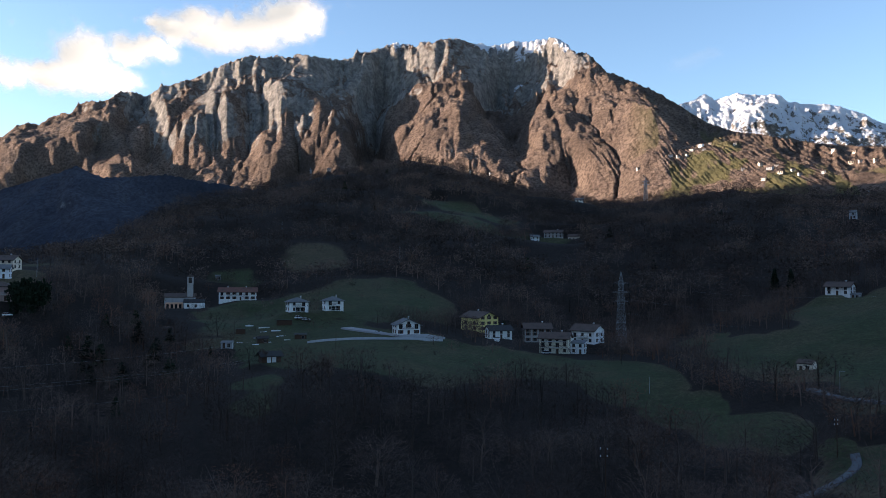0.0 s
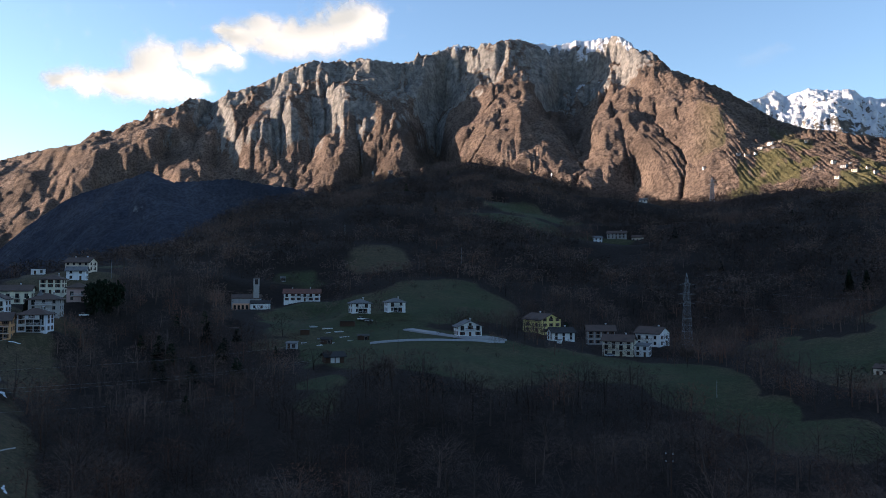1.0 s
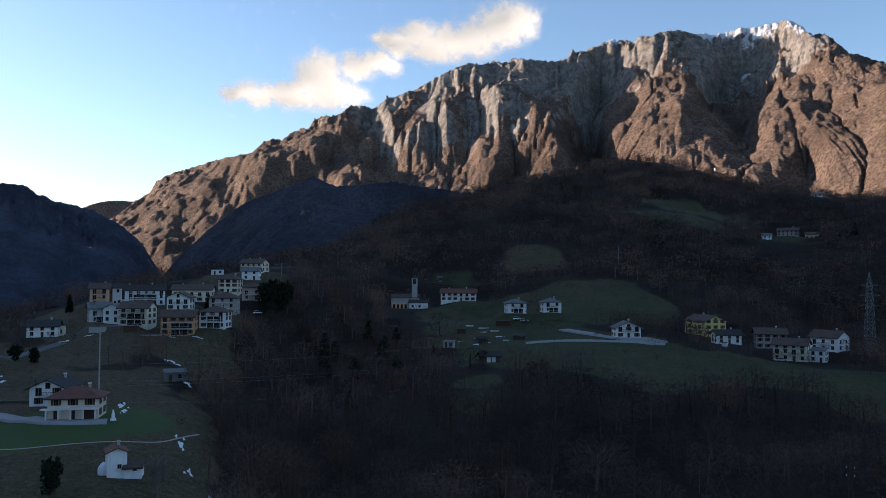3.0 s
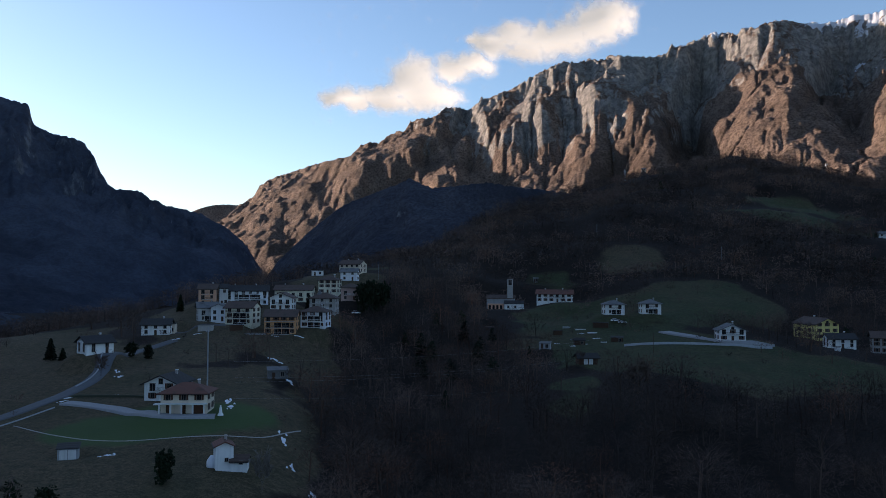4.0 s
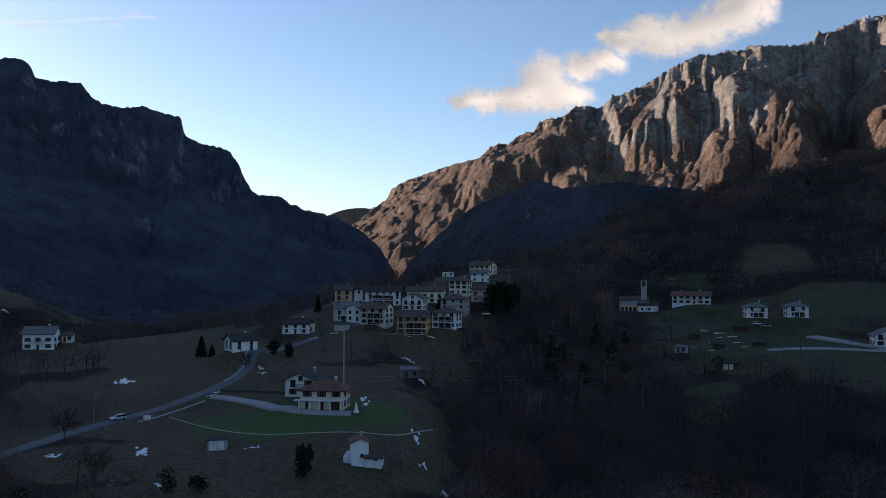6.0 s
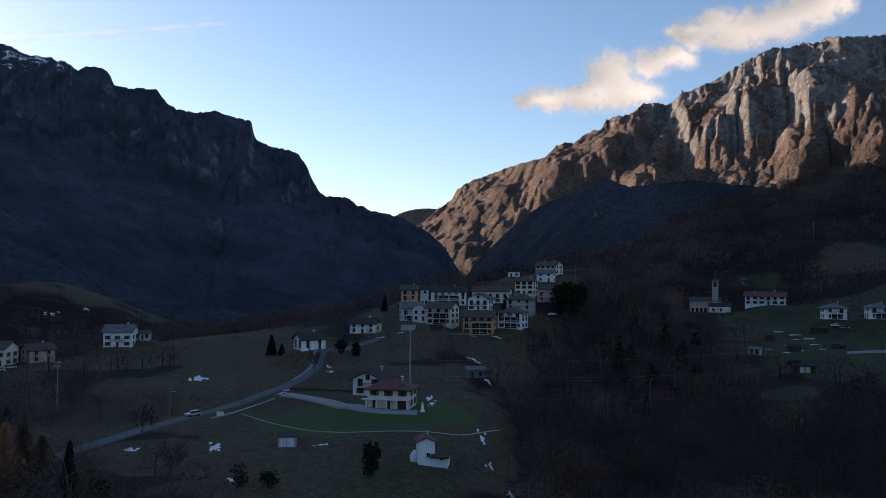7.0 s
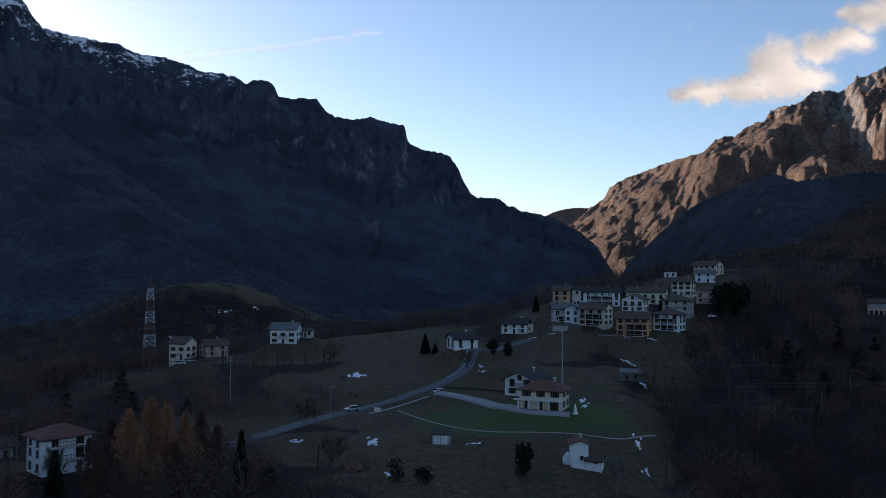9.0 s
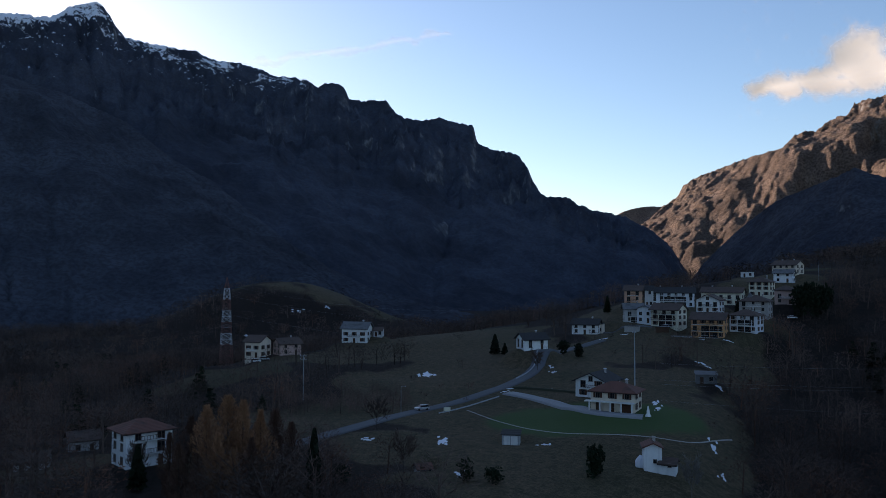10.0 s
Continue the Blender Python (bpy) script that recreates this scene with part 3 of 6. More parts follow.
class Massif:
    """A range seen from the valley: crest, foot, main ridge lines (bearing, angle, metres that they stand out), and eroded flanks."""

    def __init__(self, crest, crest_r, foot_r, foot_z, seed, power=1.1, jag=0.10, flank=48.0, crag=1.0, waves=0.20, rugged=1.0, mild=0.0):
        self.crest, self.crest_r, self.foot_r, self.foot_z = crest, crest_r, foot_r, foot_z
        self.seed, self.power, self.jag, self.flank, self.crag, self.waves = seed, power, jag, flank, crag, waves
        self.mild, self.rugged, self.segments, self.bowls, self.walls, self.relief = mild, rugged, [], [], [], None

    def ridge(self, *points, flank=None):
        for a, b in zip(points, points[1:]):
            self.segments.append((*a, *b, flank or self.flank))

    def bowl(self, *rows):
        """Hollows between the spurs: bearing, angle, half width, half height, depth."""
        self.bowls += rows

    def wall(self, *rows):
        """Rock walls across the face: from bearing, to bearing, lower and upper share of the slope, metres."""
        self.walls += rows

    def stands_out(self, a, e):
        wa = a + 0.35 * fbm(a * 0.9, e * 0.9, 4, self.seed + 60)
        we = e + 0.35 * fbm(a * 0.9, e * 0.9, 4, self.seed + 70)
        best = 90 * (ridged(a * self.waves, e * 0.16, 3, self.seed + 5, 0.5) - 0.55)
        for a0, e0, p0, a1, e1, p1, flank in self.segments:
            reach = max(p0, p1) / flank + 2.5
            near = (wa > min(a0, a1) - reach) & (wa < max(a0, a1) + reach) & (we > min(e0, e1) - reach) & (we < max(e0, e1) + reach)
            x, y = wa[near], we[near]
            dx, dy = a1 - a0, e1 - e0
            t = np.clip(((x - a0) * dx + (y - e0) * dy) / (dx * dx + dy * dy + 1e-9), 0, 1)
            d = np.hypot(x - a0 - t * dx, y - e0 - t * dy)
            best[near] = np.maximum(best[near], p0 + (p1 - p0) * t - flank * d)
        for ba, be, wide, high, deep in self.bowls:
            best = best - deep * np.exp(-(((wa - ba) / wide) ** 2 + ((we - be) / high) ** 2) ** 1.4)
        return best

    def plain(self, az, v):
        """The slope before the water: distance, height, angle of the crest."""
        rc, rf = curve(self.crest_r, az), curve(self.foot_r, az)
        el = curve(self.crest, az) + self.jag * (1 + 1.2 * self.crag * step(az, -13, -10) * (1 - step(az, 25, 29))) * (fbm(az * 3.1, az * 0 + 0.5, 4, self.seed + 50, 0.65) + 0.5 * ridged(az * 6.0, az * 0 + 1.5, 2, self.seed + 54))
        even = sum(curve(self.crest, az + k) for k in (-1.5, -1.0, -0.5, 0, 0.5, 1.0, 1.5)) / 7
        zc, zf = rc * np.tan(np.radians(even + (el - even) * v ** 9)), curve(self.foot_z, az)
        return rf + (rc - rf) * v, zf + (zc - zf) * v ** self.power, el

    def weather(self, a0, a1, gap, rows, rounds, bite, smooth=0.03, out=0.6):
        azs, vs = np.arange(a0, a1 + gap, gap), np.linspace(0, 1, rows)
        a, v = azs[None, :] + 0 * vs[:, None], vs[:, None] + 0 * azs[None, :]
        r, z, el = self.plain(a, v)
        e = np.degrees(np.arctan2(z, r))
        scale = (r / 3000.0) * np.where(a < 0, 1 - 0.55 * step(-a, 13.5, 18), 1)
        hold = np.clip((1 - v) * 7, 0.0, 1)
        x, y = polar(a, r)
        push, seen = 0 * z, e
        for _ in range(6):
            out_ = self.stands_out(a, seen)
            push = 0.5 * push + 0.5 * out * np.where(out_ > 0, out_ / (1 + out_.clip(0) / 320), out_) * scale * hold * np.clip(v * 2.4, 0, 1)
            seen = np.degrees(np.arctan2(z + push, r))
        for a0_, a1_, v0, v1, tall in self.walls:
            push = push + scale * tall * step(a, a0_ - 1.5, a0_ + 1.5) * (1 - step(a, a1_ - 1.5, a1_ + 1.5)) * hold * (step(v + 0.16 * fbm(a * 0.45, v * 2, 4, self.seed + 80), v0, v1) - 0.5) * np.clip(v * 5, 0, 1)
        start = z + push
        u, w = x + 90 * fbm(x / 300, y / 300, 3, self.seed + 14), y + 90 * fbm(x / 300, y / 300, 3, self.seed + 15)
        start = start + scale * self.rugged * (0.35 + 0.75 * step(v, 0.45, 0.72)) * (1 - 0.75 * step(a, 20, 26) * (a < 40)) * (130 * (ridged(u / 460, w / 520, 6, self.seed + 16, 0.52) - 0.62)) * hold * np.clip(v * 4, 0, 1)
        start = start + scale * (30 * fbm(x / 140, y / 140, 4, self.seed + 12) + 16 * fbm(x / 40, y / 40, 3, self.seed + 13)) * hold
        dx, dy = np.radians(gap) * r, np.maximum((r[-1:] - r[:1]) / (rows - 1), 2.0) + 0 * r
        free = np.clip((1 - v) * 14, 0.0, 1) * np.clip(v * 30, 0, 1) * (1 - self.mild * step(a, 20, 27) * (a < 40))
        worn = carve(start, dx, dy, rounds, bite, smooth, free)
        self.relief = (a0, gap, np.minimum(worn, r * np.tan(np.radians(el - 0.12 * (1 - v)))) - z)

    def at(self, az, v):
        """Distance and height over the eye at a bearing and a share v of the way from foot to crest."""
        r, z, el = self.plain(az, v)
        if self.relief:
            a0, gap, grid = self.relief
            i, j = np.clip(v * (grid.shape[0] - 1), 0, grid.shape[0] - 1.001), np.clip((az - a0) / gap, 0, grid.shape[1] - 1.001)
            i0, j0 = i.astype(int), j.astype(int)
            u, w = i - i0, j - j0
            z = z + (grid[i0, j0] * (1 - w) + grid[i0, j0 + 1] * w) * (1 - u) + (grid[i0 + 1, j0] * (1 - w) + grid[i0 + 1, j0 + 1] * w) * u
        x, y = polar(az, r)
        rough = step(v + 0.12 * fbm(az * 0.5, v * 3, 3, self.seed + 21), 0.48, 0.70) * self.crag
        fade = np.clip((1 - v) * 10, 0.15, 1) * (r / 3000)
        flute = ridged(az * 1.7 + 0.8 * fbm(az * 0.8, v * 5, 3, self.seed + 44), v * 2.2, 4, self.seed + 41, 0.6) - 0.55
        tower = ridged(az * 0.7 + 0.5 * fbm(az * 0.5, v * 4, 3, self.seed + 46), v * 3.5, 3, self.seed + 47, 0.55) - 0.55
        z = z + fade * rough * (26 * flute + 34 * tower) * np.clip((1 - v) * 10, 0, 1)
        fade = fade * (1 - 0.75 * step(az, 20, 26) * (az < 40))
        z = z + fade * ((15 + 24 * rough) * (ridged(x / 75, y / 110, 4, self.seed + 31, 0.6) - 0.55) + (4.5 + 8 * rough) * (ridged(x / 22, y / 30, 3, self.seed + 37, 0.6) - 0.5) + 3.6 * fbm(x / 12, y / 12, 2, self.seed + 38))
        return r, np.minimum(z, r * np.tan(np.radians(el - 0.03 * (1 - v))))

    def build(self, name, label, material, azs, rows, attrs=None, behind=8, back_slope=0.9):
        v = np.linspace(0, 1, rows)[:, None] + 0 * azs[None, :]
        a = 0 * v + azs[None, :]
        r, z = self.at(a, v)
        k = np.linspace(0, 1, behind + 1)[1:, None]
        r2 = r[-1:] + 20 + k * (4940 - r[-1:]).clip(60, 900)
        z2 = z[-1:] - (r2 - r[-1:]) * back_slope
        r, z = np.concatenate([r, r2]), np.concatenate([z, z2])
        a = np.concatenate([a, 0 * r2 + azs[None, :]])
        x, y = polar(a, r)
        extra = {key: np.concatenate([f(a[:rows], v), 0 * r2]) for key, f in (attrs or {}).items()}
        me = mesh_from(name, np.stack([x, y, z + EYE], -1).reshape(-1, 3), grid_faces(*r.shape), material, True, extra)
        return tagged(new(name, me), label, "mountain", kind="structure")

    def place(self, az, el):
        """The point of its near face in a direction."""
        v = np.linspace(0, 1, 800)
        r, z = self.at(0 * v + az, v)
        e = np.degrees(np.arctan2(z, r))
        i = int(np.argmax(e >= el))
        x, y = polar(az, r[i])
        return Vector((float(x), float(y), float(z[i]) + EYE))


MAIN = Massif(RIGHT_CREST + MIDDLE_CREST, [(-60, 1400), (-30, 1900), (-20, 2450), (-13, 2850), (-8, 3000), (0, 3080), (10, 3200), (20, 3420), (30, 3850), (40, 4150)],
              [(-60, 950), (-30, 960), (-20, 1250), (-10, 1700), (0, 1850), (10, 1950), (25, 2250), (40, 2700)],
              [(-60, 40), (-30, 60), (-10, 80), (0, 90), (10, 90), (25, 20), (40, -50)], 4, 1.12, 0.12, 50, mild=0.75)
MAIN.ridge((-2.37, 15.19, 20), (-1.55, 13.75, 120), (-1.34, 11.8, 200), (-1.05, 9.63, 270), (-2.33, 8.21, 330), (-5.13, 7.04, 380))
MAIN.ridge((2.12, 12.24, 60), (3.55, 11.26, 130), (3.76, 10.07, 160))
MAIN.ridge((6.01, 14.98, 30), (6.42, 13.23, 120), (8.66, 11.23, 220), (11.89, 9.59, 300), (14.08, 7.76, 360), (16.04, 6.32, 400))
MAIN.ridge((7.64, 10.85, 200), (7.35, 9.46, 230))
MAIN.ridge((12.32, 13.5, 60), (12.03, 11.76, 120), flank=80)
MAIN.ridge((13.51, 12.1, 60), (16.27, 11.03, 140), (16.65, 9.46, 190), (18.19, 7.72, 240), (21.78, 6.67, 300), flank=65)
MAIN.ridge((17.83, 10.58, 110), (18.51, 9.11, 150), (19.15, 7.61, 190), flank=70)
MAIN.ridge((18.23, 12.1, 60), (20.89, 10.81, 120), (23.47, 9.34, 170), (27.01, 6.82, 230), (30.04, 5.2, 280), (31.65, 3.76, 300))
MAIN.ridge((-10.28, 15.08, 20), (-11.98, 13.47, 120), (-13.82, 11.47, 230), (-15.81, 10.21, 270), (-18.63, 9.28, 250), flank=30)
MAIN.ridge((-8.7, 11.56, 150), (-9.46, 10.17, 200), (-10.59, 7.99, 240))
MAIN.ridge((-6.34, 11.07, 60), (-6.73, 9.89, 130), (-7.7, 8.09, 170))
MAIN.ridge((-10.27, 14.14, 60), (-10.06, 12.83, 110), flank=70)
MAIN.ridge((22.5, 11.6, 5), (25.1, 10.0, 60), (27.7, 8.4, 100), (31.0, 6.5, 140))
MAIN.ridge((29.0, 8.8, 5), (31.5, 6.7, 90), (33.7, 4.5, 175), (34.9, 2.1, 260))
MAIN.ridge((33.0, 7.4, 5), (34.5, 5.6, 92), (35.6, 3.7, 180))
LEFT = Massif(LEFT_CREST + LEFT_CREST_2, [(34, 2300), (38, 2320), (42, 2500), (50, 2980), (60, 3120), (80, 3000), (110, 2900), (190, 2700)],
              [(34, 1900), (40, 1700), (50, 1450), (60, 1250), (75, 1100), (110, 1100), (190, 1200)], [(34, -70), (190, -70)], 15, 1.55, 0.15, 42, 1.8, rugged=1.5)
LEFT.ridge((60.5, 13.6, 5), (59.8, 9.7, 86), (59.6, 5.7, 168), (58.8, 1.7, 250))
LEFT.ridge((50.1, 10.7, 5), (50.7, 7.8, 90), (49.5, 3.8, 175), (47.8, 0.5, 260))
LEFT.ridge((74.1, 15.5, 10), (69.4, 13.0, 102), (67.4, 8.2, 195), (64.7, 3.6, 287), (61.1, 0.9, 380))
LEFT.ridge((76.5, 17.5, 10), (73.5, 12.7, 146), (70.4, 7.3, 283), (66.6, 4.4, 420))
LEFT.ridge((56.4, 12.5, 5), (55.2, 8.6, 102), (54.7, 4.6, 200))
LEFT.ridge((46.8, 8.6, 5), (45.4, 4.6, 102), (43.4, 1.0, 200))
LEFT.ridge((66.0, 14.5, 5), (64.4, 10.3, 102), (62.8, 6.4, 200))
LEFT.ridge((42.6, 5.1, 5), (41.0, 2.6, 82), (39.5, 0.2, 160))
LEFT.ridge((81.0, 16.0, 10), (79.0, 11.0, 150), (76.0, 5.0, 320))
SNOWY = Massif(SNOW_CREST, [(-40, 4500), (-10, 4500)], [(-40, 3500), (-10, 3500)], [(-40, 240), (-10, 240)], 27, 1.0, 0.12, 60, 1.0, 0.5)
for top, el, lean, out in ((-28.6, 10.3, 0.9, 130), (-25.9, 11.3, -0.8, 220), (-23.1, 12.1, 1.0, 260), (-21.6, 12.2, 0.2, 120), (-18.3, 12.5, 1.5, 280), (-16.8, 12.0, 0.5, 150)):
    SNOWY.ridge((top, el, 8), (top + lean * 0.6, el - 1.2, out * 0.4), (top + lean, el - 2.4, out * 0.7), (top + lean * 1.8, el - 4.0, out))
SPUR = Massif(SPUR_CREST, [(8, 1650), (25, 1750), (36, 2050)], [(8, 1250), (25, 1350), (36, 1650)], [(8, 0), (36, -70)], 33, 1.0, 0.10, 40, 0.4)
SPUR.ridge((24.8, 7.0, 5), (24.0, 5.0, 90), (22.5, 3.0, 180))
SPUR.ridge((29.5, 5.1, 5), (28.2, 3.0, 90), (27.0, 1.0, 160))
FAR = Massif([(34, 4.0), (36.7, 5.0), (37.9, 5.05), (38.7, 4.93), (39.4, 4.75), (40.2, 4.36), (42, 3.6)], [(34, 4750), (42, 4750)], [(34, 4300), (42, 4300)], [(34, 0), (42, 0)], 41, 1.0, 0.05, 50, 0.3)


MAIN.bowl((-4.4, 11.8, 2.2, 2.6, 200), (-5.3, 8.9, 1.4, 1.6, 200), (-8.6, 6.6, 1.6, 1.0, 160), (4.8, 12.2, 2.2, 1.8, 120), (5.2, 9.4, 2.0, 1.6, 200), (10.6, 8.4, 1.4, 1.2, 130), (14.4, 9.6, 1.5, 1.8, 130), (20.5, 9.0, 1.6, 1.6, 120), (22.6, 7.7, 1.8, 1.2, 120),
          (30.5, 6.3, 1.2, 0.8, 90), (-6.8, 14.0, 2.0, 1.2, 60))
MAIN.wall((9, 21, 0.40, 0.58, 130), (-9, 20, 0.74, 0.86, 60), (20, 31, 0.22, 0.36, 90))
MAIN.weather(-34, 39.6, 0.11, 250, 6, 0.045, 0.03, 1.6)
LEFT.weather(34, 86, 0.15, 220, 5, 0.02, 0.05, 0.9)
SNOWY.weather(-40, -10, 0.15, 100, 6, 0.03, 0.03)
SLOPE = Massif([(50, -2.6), (54.3, -1.7), (57.3, -0.8), (60.4, 0.7), (63.3, 2.5), (66.2, 4.8), (68.65, 6.7), (70.8, 7.75), (72, 8.6), (74, 10.2), (78, 11.8), (84, 13), (95, 14), (110, 13)],
               [(50, 1000), (57, 1150), (64, 1450), (74, 1900), (110, 2100)], [(50, 900), (60, 950), (74, 1050), (110, 1100)], [(50, -65), (110, -65)], 52, 1.05, 0.08, 40, 0.3, rugged=0.8)
SLOPE.ridge((71, 7.0, 5), (69, 4.0, 80), (65.5, 1.5, 140), (62, -0.5, 160))
SLOPE.ridge((80, 11, 5), (76, 6.0, 120), (72, 2.0, 200))
SLOPE.weather(50, 95, 0.2, 120, 5, 0.02, 0.06, 0.6)
SPUR.weather(8, 36, 0.2, 90, 5, 0.02, 0.08)


def pastures(a, v):
    zone = step(-a, 12.5, 16.5) * (1 - step(v, 0.45, 0.66)) * step(v, 0.06, 0.14)
    return zone * step(fbm(a * 0.75, v * 9, 4, 90), 0.06, 0.20)


def crags(a, v):
    face = step(v + 0.10 * fbm(a * 0.5, v * 2, 3, 61) - 0.06 * (1 - step(a, 3, 7)), 0.52, 0.68) * (1 - 0.75 * step(a, 22, 27)) * step(a, -13, -9.5)
    return (0.30 + 0.35 * fbm(a * 0.8, v * 10, 4, 66)) * face - 0.46 * (1 - face) + (0.62 + 0.45 * fbm(a * 0.9, v * 9, 4, 63)) * step(a + 2.5 * fbm(a * 0.6, v * 5, 3, 64), 5, 10) * (1 - step(a + 4 * fbm(a * 0.5, v * 4, 3, 65), 17, 25)) * step(v, 0.30, 0.46) * (1 - face)


def couloirs(a, v):
    s = 0 * a
    for mid, wide, low in ((3.3, 0.20, 0.83), (12.9, 0.55, 0.93), (15.3, 0.35, 0.89), (-5.6, 1.8, 0.965), (-8.5, 0.9, 0.93), (10.5, 1.6, 0.985), (-3, 0.5, 0.9), (-6.5, 0.4, 0.86)):
        s = np.maximum(s, np.exp(-((a - mid - 2.0 * (1 - v)) / wide) ** 2) * step(v, low - 0.02, low + 0.02))
    streaks = step(-a, 3.0, 5.0) * step(a, -10.6, -9.8) * step(v, 0.76, 0.86) * step(ridged(a * 1.3 + v * 9, v * 5, 3, 97), 0.60, 0.72)
    return 0.50 * np.maximum(s, streaks) - 0.06


def zero(a, v):
    return 0 * a


def left_crags(a, v):
    return 0.12 * step(v, 0.35, 0.70) * (1 - step(a, 64, 72)) - 0.17 + 0.45 * np.exp(-((a - 52.3) / 1.1) ** 2) * np.exp(-((v - 0.42) / 0.05) ** 2)


def left_snow(a, v):
    return (0.06 + 0.30 * fbm(a * 0.6, v * 6, 3, 99)) * step(a, 58, 65) * step(v, 0.84, 0.93) - 0.25 * (1 - step(a, 59, 64))


MAIN.build("mountain", "rocky brown mountain ridge with bare woods in low sun", M["mount"], np.concatenate([np.arange(-45, -33, 0.5), np.arange(-33, 39.6, 0.085)]), 290, {"pasture": pastures, "crag": crags, "couloir": couloirs})
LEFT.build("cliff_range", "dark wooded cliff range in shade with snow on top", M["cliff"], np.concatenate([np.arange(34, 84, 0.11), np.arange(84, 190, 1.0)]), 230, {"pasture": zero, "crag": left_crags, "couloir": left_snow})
SNOWY.build("snow_mountain", "distant snowy mountain with sunlit rock ribs", M["snowy"], np.arange(-34, -12, 0.1), 110, {"pasture": zero, "crag": zero, "couloir": zero}, 3)
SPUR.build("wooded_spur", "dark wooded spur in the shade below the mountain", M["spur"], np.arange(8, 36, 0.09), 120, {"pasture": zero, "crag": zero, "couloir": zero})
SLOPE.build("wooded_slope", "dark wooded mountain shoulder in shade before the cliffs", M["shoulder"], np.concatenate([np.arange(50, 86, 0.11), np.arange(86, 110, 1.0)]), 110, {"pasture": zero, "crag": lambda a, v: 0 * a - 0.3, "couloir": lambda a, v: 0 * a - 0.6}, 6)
FAR.build("distant_hill", "hazy distant hill with a streak of snow", M["mount"], np.arange(34, 42, 0.12), 40, {"pasture": zero, "crag": zero, "couloir": lambda a, v: 0.5 * np.exp(-((a - 37.3) / 0.7) ** 2) * step(v, 0.8, 0.9)}, 3)


# ---- ground sheet ----
def build_ground():
    azs = np.concatenate([np.arange(-34, 86, 0.2), np.arange(86, 326, 4.0)])
    rs = np.concatenate([[-0.3, 8, 16], np.geomspace(25, 1250, 230), np.geomspace(1300, 4990, 22)])
    a, r = np.meshgrid(azs, rs)
    wrap = np.where(a > 180, a - 360, a)
    z = height(wrap, np.maximum(r, 25))
    x, y = polar(a, r)
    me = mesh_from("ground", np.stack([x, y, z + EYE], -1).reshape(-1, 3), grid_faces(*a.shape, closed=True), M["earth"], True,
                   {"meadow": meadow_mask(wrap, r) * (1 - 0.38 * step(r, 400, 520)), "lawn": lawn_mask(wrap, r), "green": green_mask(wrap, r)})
    tagged(new("ground", me), "pasture and leaf-strewn forest floor on the valley sides", "ground", kind="structure")


build_ground()


# ---- cloud ----
PUFFS = [(30.2, 12.35, 0.9, 0.45), (29.0, 12.45, 1.0, 0.6), (27.4, 12.6, 1.1, 0.55), (26.0, 13.0, 1.0, 0.5), (24.6, 14.0, 1.5, 1.1), (24.0, 13.0, 1.6, 1.0), (23.0, 12.6, 1.5, 0.7), (26.0, 12.2, 1.2, 0.5),
         (21.6, 14.6, 1.4, 0.7), (20.2, 14.9, 1.2, 0.6), (18.7, 16.3, 1.2, 0.75), (17.4, 16.8, 1.2, 0.7), (16.5, 15.9, 1.4, 0.7), (15.0, 16.3, 1.6, 0.8), (13.2, 16.6, 1.6, 0.9), (11.6, 17.3, 1.6, 1.1),
         (10.3, 17.6, 1.3, 0.9), (19.9, 16.6, 0.9, 0.25)]
WISPS = [(-17.2, 14.3, 1.1, 0.34), (-18.4, 14.7, 0.8, 0.25)]


